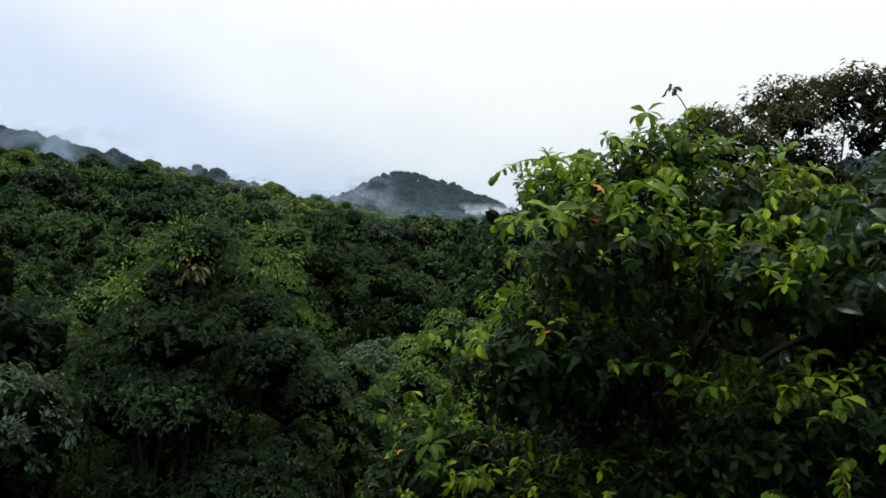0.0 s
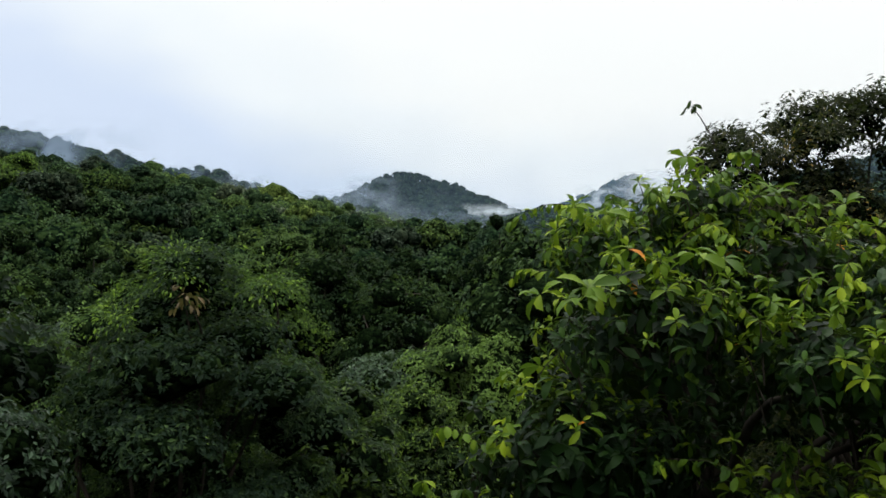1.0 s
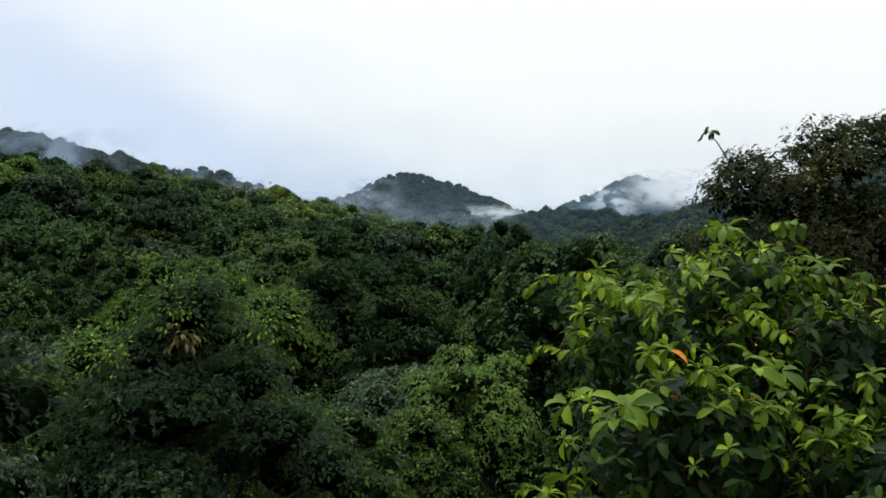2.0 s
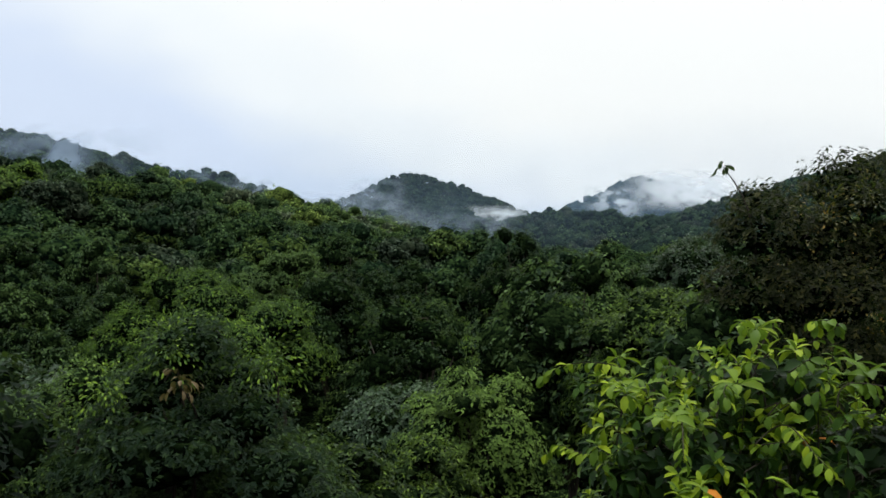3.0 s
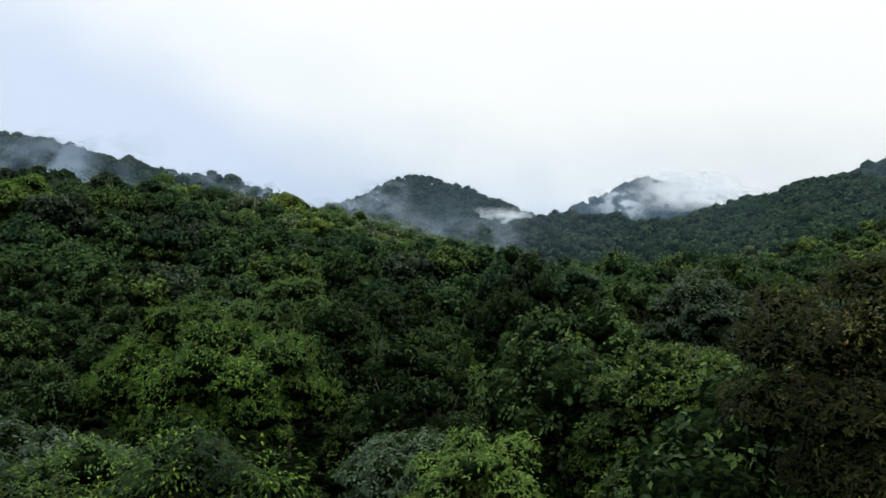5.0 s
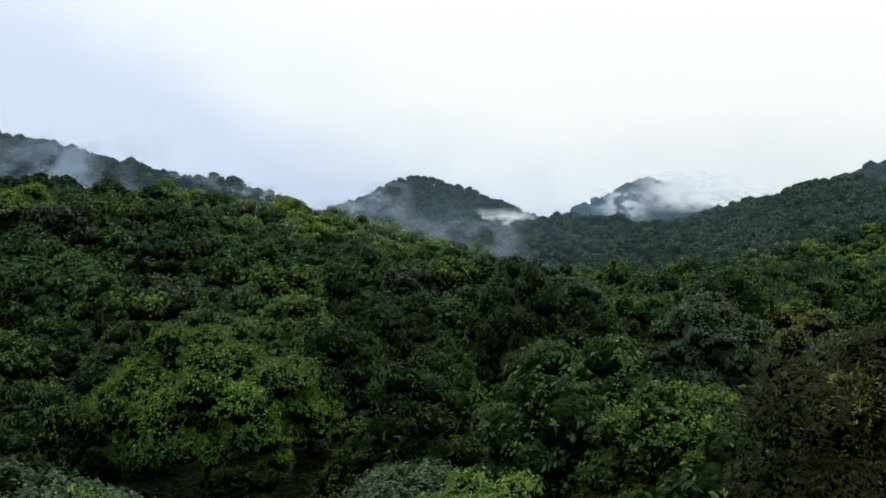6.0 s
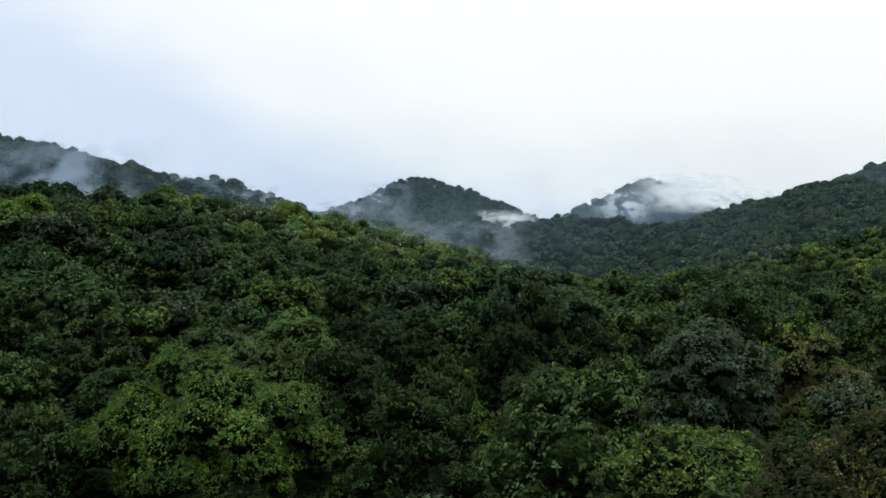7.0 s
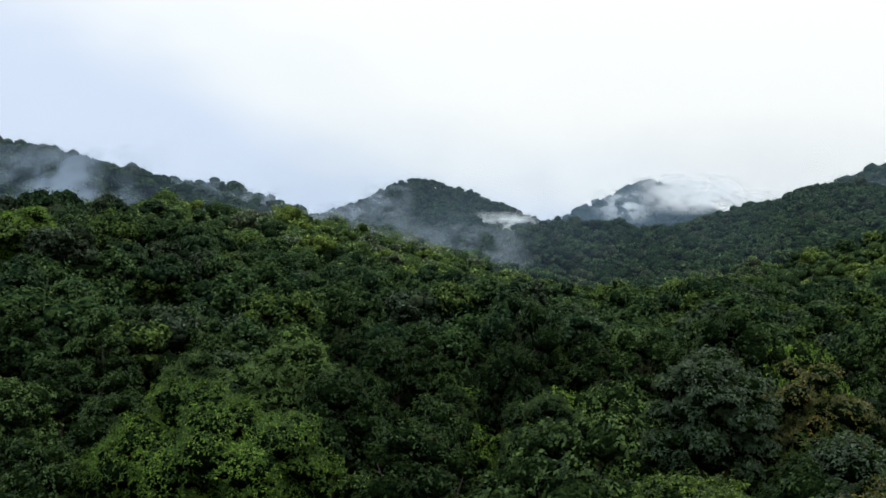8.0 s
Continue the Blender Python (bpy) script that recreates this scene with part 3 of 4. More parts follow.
def clearing_tree():
    rng = np.random.default_rng(11)
    foot = np.array([2.2, 8.0, float(land(2.2, 8.0))])
    data = np.array(BOUGHS)
    centres = data[:, :3] - foot
    radii = data[:, 3:] * np.array([[1.05, 1.05, 0.85]])
    tree = new("tree")
    trunk = bent((0, 0, -0.6), (-0.1, -0.2, 7.0), rng, 0.03, 9)
    pieces = [tube(trunk, 0.13 * np.linspace(1.3, 0.6, 9), 9)]
    for c in centres:
        start = trunk[int(np.clip(c[2] - 1.2, 2, 6.9) / 7.6 * 9)]
        line = bent(start, c + np.array([0, 0, -0.15]), rng, 0.08)
        pieces.append(tube(line, np.linspace(0.055, 0.014, len(line)), 6))
        for _ in range(5):
            tip = c + random_dirs(rng, 1, -0.1)[0] * radii[0] * 0.6
            pieces.append(tube(bent(line[5], tip, rng, 0.1, 5), np.linspace(0.016, 0.005, 5), 4))
    # boughs outside `sunny` take the darkened leaves: their shade is in the colour
    young, old, shaded = [], [], []
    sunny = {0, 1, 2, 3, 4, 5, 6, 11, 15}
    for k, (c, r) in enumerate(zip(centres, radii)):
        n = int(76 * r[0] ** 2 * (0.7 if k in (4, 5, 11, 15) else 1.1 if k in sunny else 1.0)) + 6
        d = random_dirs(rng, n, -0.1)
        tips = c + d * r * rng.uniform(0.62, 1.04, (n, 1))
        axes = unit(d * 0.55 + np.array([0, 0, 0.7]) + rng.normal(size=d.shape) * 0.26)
        # young leaves crowd the sunny tops, partly in place of light from above
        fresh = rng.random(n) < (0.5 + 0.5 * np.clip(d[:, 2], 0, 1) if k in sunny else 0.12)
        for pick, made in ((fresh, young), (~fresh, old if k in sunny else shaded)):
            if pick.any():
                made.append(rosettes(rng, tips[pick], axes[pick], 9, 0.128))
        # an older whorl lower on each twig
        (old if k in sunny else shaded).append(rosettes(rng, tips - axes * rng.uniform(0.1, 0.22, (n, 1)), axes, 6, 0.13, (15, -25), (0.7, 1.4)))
        for tip, ax in zip(tips[::3], axes[::3]):
            pieces.append(tube(np.array([tip - ax * 0.34 + np.array([0, 0, -0.08]), tip - ax * 0.15, tip]), [0.007, 0.005, 0.003], 4))
    tv, tf = joined(pieces)
    part("trunk", mesh_of("trunk", tv, tf, [BARK], smooth=True), tree)
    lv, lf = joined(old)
    # the filler inside the boughs is darkened as shade too
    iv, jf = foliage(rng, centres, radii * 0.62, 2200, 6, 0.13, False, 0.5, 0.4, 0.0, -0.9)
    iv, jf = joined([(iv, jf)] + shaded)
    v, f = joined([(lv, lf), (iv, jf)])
    part("foliage", mesh_of("foliage", v, f, [LEAF_MID, LEAF_SHADE], np.concatenate([np.zeros(len(lf)), np.ones(len(jf))]), True), tree, "older leaves too many to count, inner and lower ones darkened as shade", "stuff")
    low = [7, 8, 12, 13]
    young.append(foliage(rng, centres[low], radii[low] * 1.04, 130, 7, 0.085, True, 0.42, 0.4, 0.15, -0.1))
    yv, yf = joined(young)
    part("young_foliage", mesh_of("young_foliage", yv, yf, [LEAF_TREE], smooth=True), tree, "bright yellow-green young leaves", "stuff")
    pick = rng.integers(0, 12, 36)
    d = random_dirs(rng, 36, 0.25)
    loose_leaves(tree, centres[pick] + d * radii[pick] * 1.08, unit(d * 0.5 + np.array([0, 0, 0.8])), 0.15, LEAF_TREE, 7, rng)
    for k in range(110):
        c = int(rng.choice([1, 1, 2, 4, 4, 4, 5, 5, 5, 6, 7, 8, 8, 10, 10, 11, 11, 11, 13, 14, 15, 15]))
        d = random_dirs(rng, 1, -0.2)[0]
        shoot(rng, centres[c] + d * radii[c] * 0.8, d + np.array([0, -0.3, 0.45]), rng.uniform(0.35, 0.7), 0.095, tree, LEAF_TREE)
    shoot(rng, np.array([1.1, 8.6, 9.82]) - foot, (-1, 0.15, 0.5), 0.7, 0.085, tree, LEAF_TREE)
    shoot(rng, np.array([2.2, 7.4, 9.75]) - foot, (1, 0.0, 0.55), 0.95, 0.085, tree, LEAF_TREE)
    tree.location = foot
    SINGLE.append((2.2, 7.6, 3.2))
    tagged(tree, "broad-leaved tree with bright yellow-green young leaves", "tree", "forest trees")


clearing_tree()
glossy = make_tree(24, (1.4, 1.2, 1.5), rise(4.35, 7.3, 9.95), 0.18, LEAF_GLOSSY, clusters=300, per=7, full=True, lobes=9, label="tree with large dark glossy drooping leaves", droop=0.55, thick=0.07, inner=0.5)
_rng = np.random.default_rng(240)
_d = random_dirs(_rng, 22, -0.1)
loose_leaves(glossy, _d * np.array([1.4, 1.2, 1.5]) * 0.95 + np.array([0, 0, rise(4.35, 7.3, 9.95) - 1.5]), unit(_d * 0.6 + np.array([0, 0, 0.7])), 0.19, LEAF_GLOSSY, 6, _rng)
plant(glossy, 4.35, 7.3, 1.2)


def tall_boughs(foot, lift, levels, right, step, size, seed):
    """Boughs in tiers. levels: height, westernmost x and y of each tier."""
    rng = np.random.default_rng(seed)
    c, r = [], []
    for z, left, y in levels:
        for x in np.arange(left, right, step):
            c.append((x + rng.normal() * 0.2 - foot[0], y + rng.normal() * 0.35 - foot[1], z + (0.26 if z == levels[0][0] else 0.08) * (x - left) + rng.normal() * 0.2 - foot[2] - lift))
            r.append(size * rng.uniform(0.6, 1.15) * np.array([1.1, 1.1, 0.8]))
    c.append((0, 0, 0))
    r.append(np.array([1.6, 1.6, 2.2]))
    return np.array(c), np.array(r)


OLIVE_FOOT = (8.3, 18.8, float(land(8.3, 18.8)))
OLIVE_TIERS = [(11.5, 5.6, 17.9), (12.0, 7.4, 18.5), (10.9, 5.25, 17.6), (10.0, 5.5, 17.5), (8.8, 6.0, 17.5), (7.6, 6.3, 17.6), (6.3, 6.5, 17.8), (5.0, 6.6, 18.0)]
plant(make_tree(12, (4.3, 3.6, 5.0), 8.0 - OLIVE_FOOT[2] + 5.0, 0.105, LEAF_OLIVE, clusters=6600, per=7, lobes=34, label="tall tree with dull olive-brown sparse leaves", stray=0.16, inner=0.0,
                boughs=tall_boughs(OLIVE_FOOT, 8.0 - OLIVE_FOOT[2], OLIVE_TIERS, 11.4, 1.05, 0.85, 12)), 8.3, 18.8, 3.6)
plant(make_tree(13, (2.8, 2.7, 5.0), rise(-4.7, 17.4, 9.6), 0.11, LEAF_DARK, clusters=6000, per=7, lobes=48, label="dense green tree hung with creepers"), -4.7, 17.4, 2.8)
plant(make_tree(14, (1.5, 1.4, 1.2), rise(-7.9, 14.4, 7.2), 0.14, LEAF_PALE, clusters=760, per=8, lobes=22, label="low tree with pale blue-green fingered leaves"), -7.9, 14.4, 1.6)
plant(make_tree(15, (3.2, 2.4, 1.8), rise(-12.5, 28.5, 6.8), 0.22, LEAF_PALE, clusters=1200, per=8, lobes=30, label="flat-topped tree with pale blue-green leaves"), -12.5, 28.5, 3.0)
plant(make_tree(16, (1.6, 1.6, 2.0), rise(-3.0, 21.6, 6.3), 0.17, LEAF_BRIGHT, clusters=800, per=7, lobes=22, label="small yellow-green tree in the valley"), -3.0, 21.6, 1.7)
plant(make_tree(17, (2.2, 2.2, 2.4), rise(-2.2, 38.2, 5.4), 0.2, LEAF_PALE, clusters=1100, per=7, lobes=28, label="rounded tree with greyish green leaves"), -2.2, 38.2, 2.3)
plant(make_tree(18, (3.3, 2.9, 3.8), rise(7.6, 32.0, 9.7), 0.145, LEAF_BRIGHT, clusters=3800, per=7, lobes=50, label="spreading tree with fresh bright green leaves"), 7.6, 32.0, 3.0)
plant(make_tree(19, (3.2, 3.0, 4.8), rise(13.8, 51.5, 11.7), 0.2, LEAF_PALE, clusters=1700, per=8, lobes=36, label="tall tree with silvery pale green leaves"), 13.8, 51.5, 3.3)
plant(make_tree(20, (7.0, 4.6, 4.2), rise(-14.0, 51.0, 8.7), 0.17, LEAF_FRESH, clusters=6200, per=7, lobes=70, label="wide spreading tree with fresh bright green leaves"), -14.0, 51.0, 6.0)
plant(make_tree(21, (3.0, 2.8, 4.4), rise(20.5, 55.0, 10.4), 0.2, LEAF_YELLOW, clusters=1400, per=7, lobes=34, label="tree with yellow-orange turning leaves"), 20.5, 55.0, 2.8)
plant(make_tree(40, (2.8, 2.6, 3.6), rise(-10.4, 24.6, 8.0), 0.115, LEAF_GREEN, clusters=2800, per=7, lobes=40, label="leafy green tree beside the creeper-hung one"), -10.4, 24.6, 2.6)
plant(make_tree(26, (2.3, 2.2, 2.8), rise(0.6, 30.8, 6.9), 0.15, LEAF_GREEN, clusters=1700, per=7, lobes=34, label="rounded green tree in the dip of the valley"), 0.6, 30.8, 2.0)
plant(make_tree(27, (1.6, 1.6, 2.0), rise(-1.3, 25.8, 5.3), 0.13, LEAF_BRIGHT, clusters=1100, per=7, lobes=24, label="small fresh green tree in the dip of the valley"), -1.3, 25.8, 1.5)
plant(make_tree(28, (3.0, 2.7, 3.4), rise(5.2, 58.0, 7.9), 0.18, LEAF_GREEN, clusters=1700, per=7, lobes=36, label="round-topped tree with mid-green leaves"), 5.2, 58.0, 2.6)
plant(make_tree(29, (3.2, 3.0, 4.4), rise(-11.9, 63.0, 10.7), 0.19, LEAF_DARK, clusters=1700, per=7, lobes=36, label="tall dark green tree above its neighbours"), -11.9, 63.0, 2.8)
plant(make_tree(30, (2.8, 2.6, 3.2), rise(-20.2, 68.0, 8.9), 0.19, LEAF_GREEN, clusters=1400, per=7, lobes=32, label="tree with a yellow-green rounded crown"), -20.2, 68.0, 2.4)
plant(make_tree(25, (2.6, 2.2, 3.2), rise(10.2, 24.4, 11.2), 0.14, LEAF_YELLOW, clusters=1900, per=7, lobes=34, label="tree with yellow-orange leaves behind the olive one"), 10.2, 24.4, 2.0)
plant(make_tree(22, (2.6, 2.4, 3.8), rise(12.9, 29.5, 10.6), 0.17, LEAF_PALE, clusters=1500, per=7, lobes=34, label="tree with dull grey-green leaves"), 12.9, 29.5, 2.6)

plant(make_tree(23, (4.8, 4.2, 5.4), rise(-60, 122, 22.6), 0.32, LEAF_FRESH, clusters=2200, per=6, lobes=36, label="tall bright green tree standing clear of the slope"), -60, 122, 3.0)


def sprig(at, count, leaf, material, name, label, stem=None, spread=0.25, hang=1.1):
    """A tuft of leaves of its own on a thin twig."""
    rng = np.random.default_rng(count)
    top = new(name)
    top.location = at
    d = random_dirs(rng, count, -0.6)
    v, f = leaf_blades(d * spread * rng.random((count, 1)), d + np.array([0, 0, -hang]), rng.normal(size=(count, 3)) * 0.4 + np.array([0, 0, 1.0]), leaf * rng.uniform(0.7, 1.2, count), leaf * 0.42, True)
    part("leaves", mesh_of("leaves", v, f, [material]), top)
    if stem is not None:
        line = bent(np.array(stem) - np.array(at), (0, 0, 0), rng, 0.05)
        tv, tf = tube(line, np.linspace(0.03, 0.008, len(line)), 5)
        part("twig", mesh_of("twig", tv, tf, [BARK], smooth=True), top)
    tagged(top, label, "branch")


sprig((4.56, 17.3, 12.2), 12, 0.16, LEAF_BRIGHT, "branch", "bare twig ending in a few drooping leaves", (5.4, 18.0, 10.2), 0.12)
sprig((-4.45, 15.5, 8.6), 30, 0.17, LEAF_BROWN, "branch", "withered brown leaves hanging in the green tree", (-4.6, 16.8, 7.8), 0.36)
# fresh shoots, thickened so that their lighter colour also lights the tree's top
for _at, _n in (((-4.9, 16.5, 9.0), 420), ((-3.3, 16.7, 8.8), 360), ((-6.2, 17.0, 8.2), 300)):
    sprig(_at, _n, 0.1, LEAF_FRESH, "branch", "fresh yellow-green shoots giving the dense tree a lit top", (_at[0], 17.2, _at[2] - 1.2), 0.8, 0.5)
sprig((6.3, 17.1, 11.3), 300, 0.09, LEAF_YELLOW, "branch", "yellow-orange leaves on the olive tree", (6.6, 18.2, 10.0), 0.7, 0.25)
sprig((7.0, 17.0, 11.6), 320, 0.09, LEAF_YELLOW, "branch", "yellow-orange leaves on the olive tree", (7.0, 18.2, 10.0), 0.75, 0.25)

# ---- the forest of the valley: trees of eight habits, repeated ----
HABITS = [
    (31, (2.7, 2.7, 3.3), 8.6, 0.18, LEAF_GREEN, "forest tree with a rounded mid-green crown"),
    (32, (2.3, 2.4, 3.7), 9.2, 0.18, LEAF_DARK, "forest tree with a tall dark green crown"),
    (33, (3.2, 3.0, 3.1), 8.2, 0.18, LEAF_GREEN, "forest tree with a broad green crown"),
    (34, (2.5, 2.5, 3.1), 7.8, 0.18, LEAF_FRESH, "forest tree with a fresh light green crown"),
    (35, (2.9, 2.7, 3.8), 9.4, 0.18, LEAF_DARK, "forest tree with a heavy dark green crown"),
    (36, (2.2, 2.2, 2.9), 7.4, 0.18, LEAF_PALE, "forest tree with a greyish green crown"),
    (37, (3.0, 2.8, 3.5), 8.8, 0.18, LEAF_GREEN, "forest tree with an uneven green crown"),
    (38, (2.4, 2.6, 3.3), 8.4, 0.18, LEAF_DARK, "forest tree with a dark crown of many boughs"),
]


def scatter(rng, near, far, spacing, half_angle, taken):
    """Places at least `spacing` apart in a sector round the y axis, clear of the places already taken."""
    cell, grid, places = spacing, {}, []
    tries = int((far ** 2 - near ** 2) * half_angle / spacing ** 2 * 6)
    r = np.sqrt(rng.uniform(near ** 2, far ** 2, tries))
    a = rng.uniform(-half_angle, half_angle, tries)
    for x, y in zip(r * np.sin(a), r * np.cos(a)):
        if any((x - tx) ** 2 + (y - ty) ** 2 < (room + spacing * 0.42) ** 2 for tx, ty, room in taken):
            continue
        i, j = int(x // cell), int(y // cell)
        if any((x - px) ** 2 + (y - py) ** 2 < spacing ** 2 for u in (i - 1, i, i + 1) for v in (j - 1, j, j + 1) for px, py in grid.get((u, v), ())):
            continue
        grid.setdefault((i, j), []).append((x, y))
        places.append((x, y))
    return places


def valley_trees():
    rng = np.random.default_rng(5)
    protos = [make_tree(s, size, h, leaf, mat, clusters=520, per=6, lobes=28, label=label, inner=0.72, ratio=0.55, stray=0.08) for s, size, h, leaf, mat, label in HABITS]
    used = set()
    weights = np.array([4, 3, 3, 2, 3, 1, 3, 3], float)
    for x, y in scatter(rng, 20, 94, 5.3, radians(36), SINGLE + OPEN):
        k = int(rng.choice(8, p=weights / weights.sum()))
        k = 1 if k == 3 and y < 32 else k   # no fresh crowns in the shade near the clearing
        scale, tall = rng.uniform(0.72, 1.2), rng.uniform(0.92, 1.35)
        m = stand(x, y, rng.uniform(0, 360), scale, tall, 0.3, rng.uniform(0.95, 1.2), rng.normal(size=2) * 4)
        if k in used:
            clone(protos[k], m)
        else:
            protos[k].matrix_basis = m
            used.add(k)
        VALLEY.append((x, y))


VALLEY = []
OPEN = [(0.3, 23.0, 3.2), (0.5, 29.0, 3.2), (1.8, 26.0, 2.0), (-10.5, 41.5, 3.4), (-8.5, 35.0, 3.0), (-13.5, 37.5, 3.2), (-17.0, 42.5, 2.6)]   # these hollows hold shrubs only
valley_trees()


def edge_light_blockers():
    """Unseen trees added at the sides and behind, to keep side light out of the clearing."""
    rng = np.random.default_rng(44)
    first = make_tree(45, (3.0, 3.0, 4.6), 9.6, 0.4, LEAF_SHADE, clusters=260, per=6, lobes=12, label="unseen tree added at the clearing's edge to block light", inner=0.66)
    first.matrix_basis = stand(-8.3, 5.2, 0, 0.85, 1.35, 0.3)
    for x, y in ((-7.2, 0.6), (7.4, 2.2)):
        clone(first, stand(x, y, 40 * x, 0.85, 1.4, 0.3))
    for ring, count in ((8.5, 10), (17.0, 14)):
        for k in range(count):
            a = radians(72 + 216 * (k + 0.5 * rng.random()) / count)
            r = ring * rng.uniform(0.95, 1.15)
            scale = rng.uniform(1.0, 1.35)
            m = stand(r * math.sin(a), r * math.cos(a), rng.uniform(0, 360), scale, 1.25, 0.3)
            clone(first, m)


edge_light_blockers()


def undergrowth():
    """Low shrubs on the slope below the clearing's edge."""
    rng = np.random.default_rng(61)
    # these shrubs get darkened leaves in place of deep shade below the canopy
    first = make_tree(62, (1.3, 1.3, 1.2), 2.3, 0.12, LEAF_SHADE, name="shrub", clusters=420, per=7, lobes=16, thick=0.03)
    tagged(first, "low green shrub darkened for the shade under the trees", "shrub", "shrubs of the undergrowth")
    spots = [(x + rng.uniform(-0.5, 0.5), y + rng.uniform(-0.6, 0.6)) for x, y in [(-8.6, 11.2), (-6.4, 10.6), (-4.4, 11.4), (-2.4, 10.8), (-0.8, 12.0), (-5.6, 13.0), (-3.2, 13.6), (-1.2, 15.2), (1.0, 14.0), (-7.4, 17.0), (-1.6, 18.0), (0.8, 18.4), (3.0, 12.0), (4.6, 13.6), (3.4, 17.0), (5.4, 10.4), (6.6, 14.6), (3.0, 22.0), (-8.8, 22.0), (-6.0, 24.0), (6.0, 25.0)]]
    for k, (x, y) in enumerate(spots):
        m = stand(x, y, rng.uniform(0, 360), rng.uniform(0.9, 1.4) * (0.7 if y < 14 and x < 0 else 1.0), rng.uniform(0.8, 1.2))
        if k:
            clone(first, m)
        else:
            first.matrix_basis = m
    bush = make_tree(63, (2.0, 2.0, 1.9), 3.8, 0.17, LEAF_GREEN, name="shrub", clusters=110, per=6, lobes=12, thick=0.03, inner=0.66)
    tagged(bush, "green shrub filling a gap between forest trees", "shrub", "shrubs of the undergrowth")
    for k, (x, y) in enumerate(scatter(rng, 19, 96, 4.9, radians(33), [])):
        m = stand(x, y, rng.uniform(0, 360), rng.uniform(0.8, 1.1), rng.uniform(0.6, 1.0))
        if k:
            clone(bush, m)
        else:
            bush.matrix_basis = m


undergrowth()


# ---- the woods beyond, tree by tree but too many to count ----
def far_woods(name, label, near, far, spacing, half_angle, per_tree, leaf, seed, lobes, crown, height):
    rng = np.random.default_rng(seed)
    spots = np.array(scatter(rng, near, far, spacing, half_angle, []))
    z = land(spots[:, 0], spots[:, 1])
    # leave out what lies behind the ridges, as seen from well above the clearing
    hidden = np.zeros(len(spots), bool)
    for s in np.linspace(0.15, 0.985, 60):
        hidden |= land(spots[:, 0] * s, spots[:, 1] * s) > 30 + (z + 12 - 30) * s
    spots, z = spots[~hidden], z[~hidden]
    pieces, cores, hues, inner = [], [], [], []
    for (x, y), g in zip(spots, z):
        size = crown * rng.choice([0.75, 0.9, 1.05, 1.25, 1.5], p=[0.25, 0.25, 0.25, 0.17, 0.08] if near < 400 else [0.34, 0.3, 0.2, 0.11, 0.05]) * np.array([1, 1, rng.uniform(0.75, 1.1)])
        top = height * (rng.uniform(0.55, 1.3) if near < 400 else rng.uniform(0.65, 1.3))
        if near > 400:
            size[2] = max(size[2], top * 0.62)
        c, r = crown_lobes(rng, size, lobes)
        at = np.array([x, y, g + top - size[2]])
        lv, lf = foliage(rng, c + at, r, per_tree // 3, 3, leaf, False, 0.62, 0.25, 0.05, -0.25, at)
        pieces.append((lv, lf))
        # cores in the darker tones that stand for shade inside each crown
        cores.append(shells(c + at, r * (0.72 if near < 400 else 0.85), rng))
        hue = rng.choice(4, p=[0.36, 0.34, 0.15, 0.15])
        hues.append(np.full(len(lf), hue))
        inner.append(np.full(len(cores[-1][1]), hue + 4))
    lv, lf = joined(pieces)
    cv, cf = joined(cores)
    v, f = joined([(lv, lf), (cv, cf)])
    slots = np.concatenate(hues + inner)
    stuff = FAR_LEAVES + SHADE_MASS_FAR if near < 400 else [FAR_LEAVES[0], LEAF_RIDGE, FAR_LEAVES[1], FAR_LEAVES[3]] + [SHADE_MASS_FAR[0], SHADE_MASS_RIDGE, SHADE_MASS_RIDGE, SHADE_MASS_FAR[3]]
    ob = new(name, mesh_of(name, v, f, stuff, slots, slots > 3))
    tagged(ob, label, "forest", kind="stuff")


far_woods("valley_woods", "dense green forest on the valley floor and lower slopes", 90, 200, 5.2, radians(33), 480, 0.40, 6, 16, 3.1, 9.6)
far_woods("slope_woods", "dense dark green forest on the hill slopes", 200, 420, 6.6, radians(31), 100, 0.70, 7, 10, 4.2, 9.0)
far_woods("ridge_woods", "dark forest on the misty ridges", 420, 800, 7.2, radians(31), 24, 1.1, 8, 6, 4.8, 6.0)
far_woods("peak_woods", "dark forest on the far peak", 800, 1480, 7.4, radians(31), 24, 1.3, 9, 4, 4.2, 7.0)
far_woods("mountain_woods", "dim forest on the clouded mountain", 1480, 1990, 13.0, radians(27), 9, 2.4, 10, 2, 9.5, 7.0)


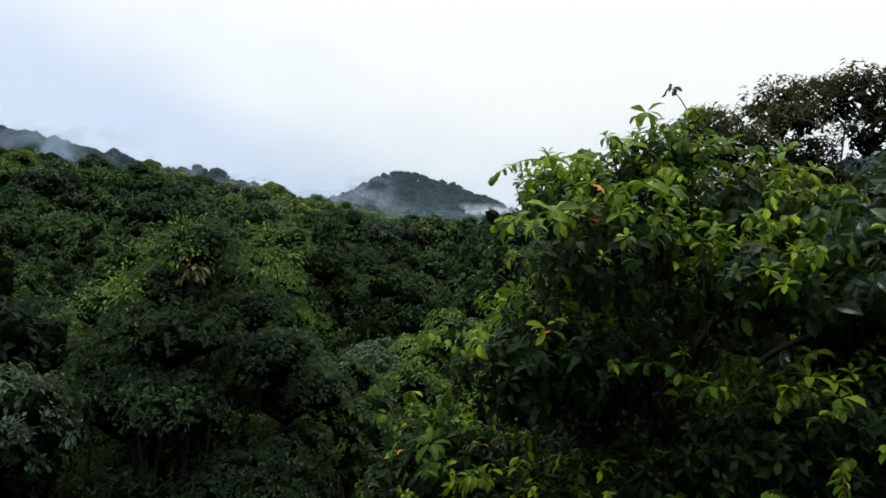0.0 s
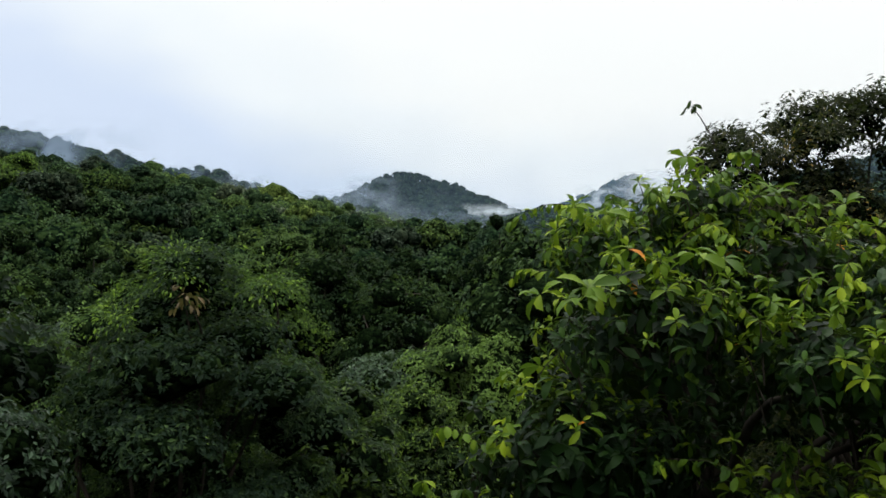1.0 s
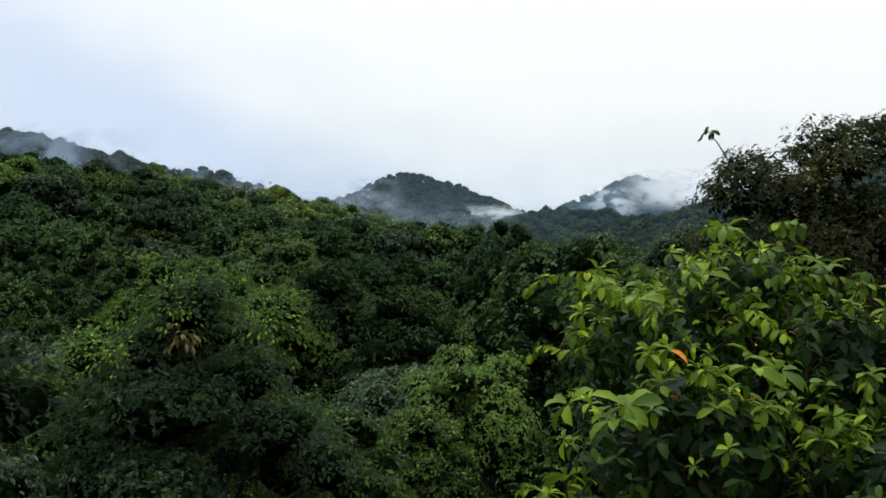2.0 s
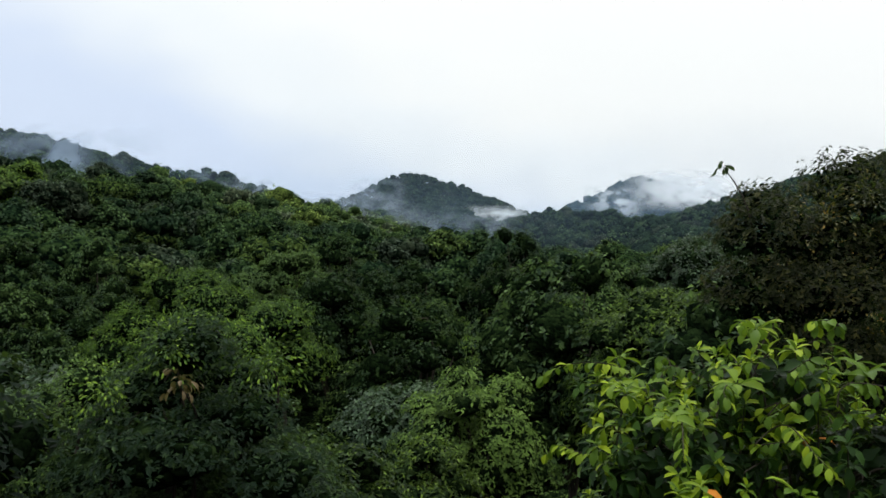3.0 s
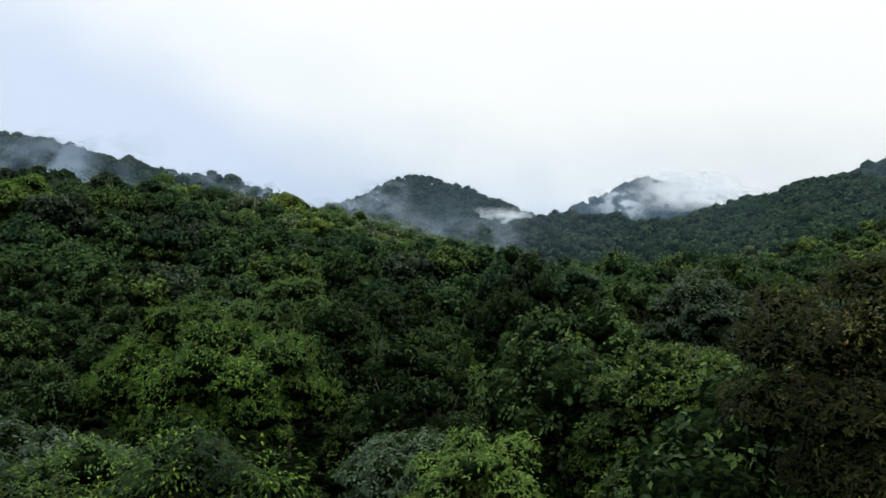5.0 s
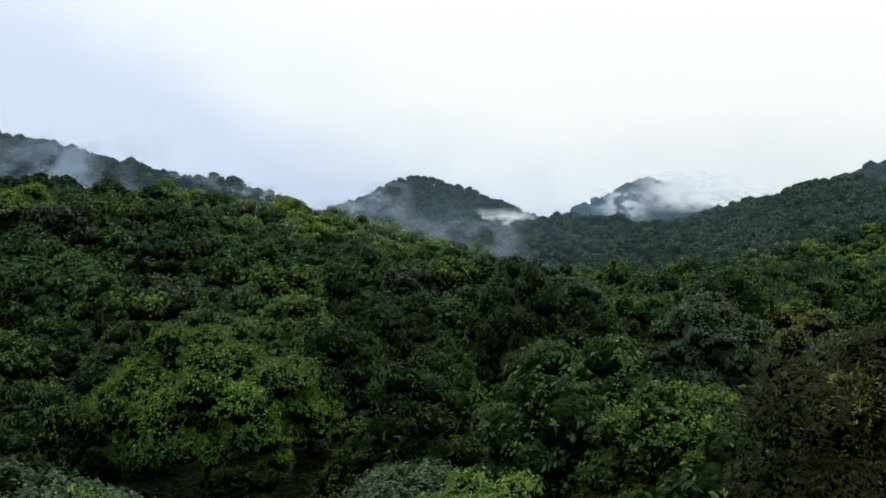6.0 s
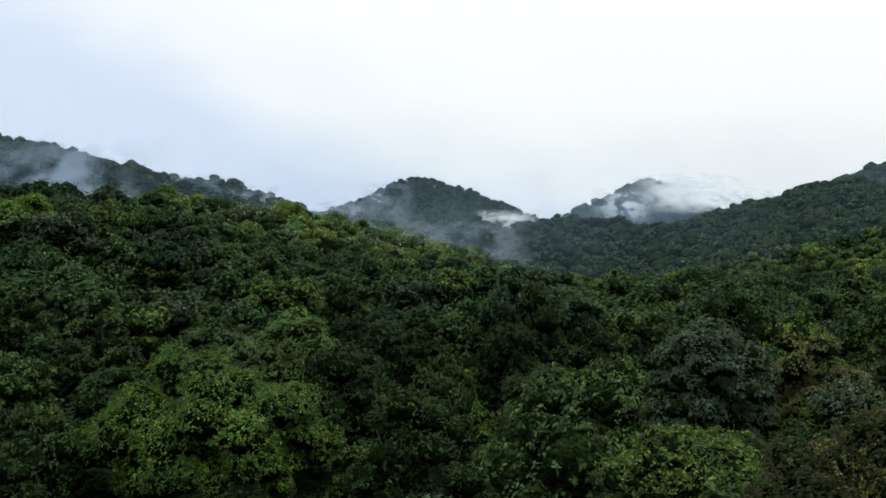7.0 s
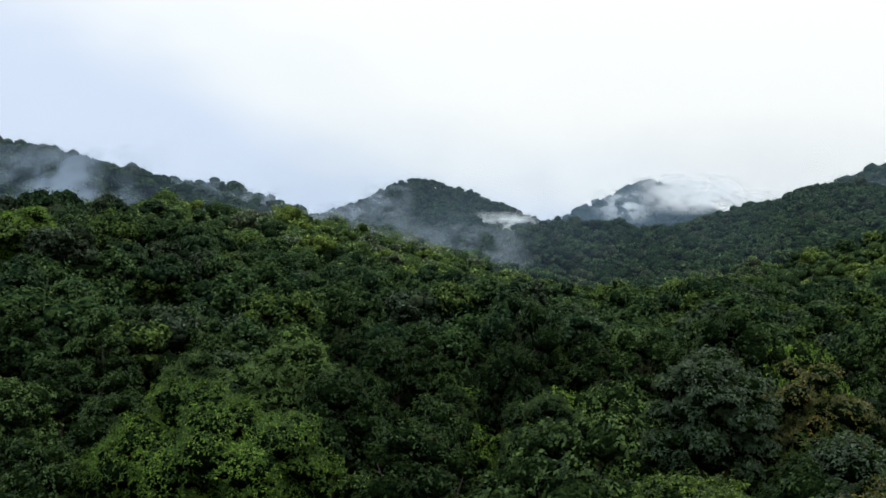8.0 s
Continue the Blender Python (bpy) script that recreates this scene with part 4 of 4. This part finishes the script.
# ---- mist ----
def mist(label, at, width, height, density, size, seed, tint=(0.50, 0.60, 0.74), lean=0.85, detail=3.0, cut=0.36):
    """A drifting bank of mist: a bellied sheet of droplets."""
    rng = np.random.default_rng(seed)
    bank = new("mist_bank")
    bank.location = at
    u, v = np.meshgrid(np.linspace(0, 1, 15), np.linspace(0, 1, 9), indexing="ij")
    x, z = (u - 0.5) * width, (v - 0.5) * height
    y = (0.10 * np.sin(u * 5 + seed) + 0.08 * np.cos(v * 4)) * min(width, 120) + z * lean + rng.normal(size=u.shape) * height * 0.01
    i, j = np.meshgrid(np.arange(14), np.arange(8), indexing="ij")
    faces = np.stack([i * 9 + j, (i + 1) * 9 + j, (i + 1) * 9 + j + 1, i * 9 + j + 1], -1).reshape(-1, 4)
    mesh = mesh_of("wisp", np.stack([x, y, z], -1).reshape(-1, 3), faces, [mist_material("mist", density, size, seed, tint, detail, cut)], smooth=True, uvs=np.stack([u, v], -1).reshape(-1, 2))
    part("wisp", mesh, bank)
    tagged(bank, label, "mist", "mist banks", "stuff")


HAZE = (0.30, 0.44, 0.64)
mist("ragged grey mist lying against the western ridge", (-152, 330, 40), 96, 44, 0.7, 20, 1, tint=(0.42, 0.54, 0.72), detail=2.0)
mist("thin mist between the western ridges", (-166, 512, 47), 70, 28, 0.6, 18, 2, tint=(0.42, 0.54, 0.72), detail=2.0)
mist("thin mist on the ridge's shoulder", (-123, 520, 45), 46, 22, 0.6, 12, 3)
mist("mist rising along the peak's western foot", (-112, 853, 44), 96, 50, 0.6, 22, 4)
mist("thin mist on the flank of the peak", (-84, 985, 72), 70, 50, 0.5, 18, 5)
mist("white mist filling the saddle beside the peak", (50, 960, 41), 100, 42, 1.4, 24, 6, tint=(0.85, 0.93, 1.0))
mist("faint mist above the valley floor", (9, 523, 17), 80, 46, 0.4, 14, 7)
mist("white cloud hiding the mountain's top", (450, 1690, 128), 240, 92, 1.35, 44, 8, tint=(0.80, 0.83, 0.86), lean=1.6, detail=2.5, cut=0.24)
mist("torn white cloud along the mountain's flank", (318, 1700, 104), 130, 76, 0.9, 24, 21, tint=(0.74, 0.80, 0.86), lean=1.3, detail=2.0, cut=0.33)
mist("bank of white cloud beside the mountain's top", (520, 1680, 112), 260, 60, 0.9, 50, 23, tint=(0.80, 0.83, 0.86), lean=1.6, detail=1.5, cut=0.16)
mist("faint mist over the lower slope", (-52, 333, 17), 110, 34, 0.7, 15, 9)
mist("faint mist on the eastern hill", (590, 1253, 98), 130, 54, 0.5, 26, 10)
mist("small wisp of mist above the spur", (-81, 250, 25), 18, 12, 0.45, 6, 11)
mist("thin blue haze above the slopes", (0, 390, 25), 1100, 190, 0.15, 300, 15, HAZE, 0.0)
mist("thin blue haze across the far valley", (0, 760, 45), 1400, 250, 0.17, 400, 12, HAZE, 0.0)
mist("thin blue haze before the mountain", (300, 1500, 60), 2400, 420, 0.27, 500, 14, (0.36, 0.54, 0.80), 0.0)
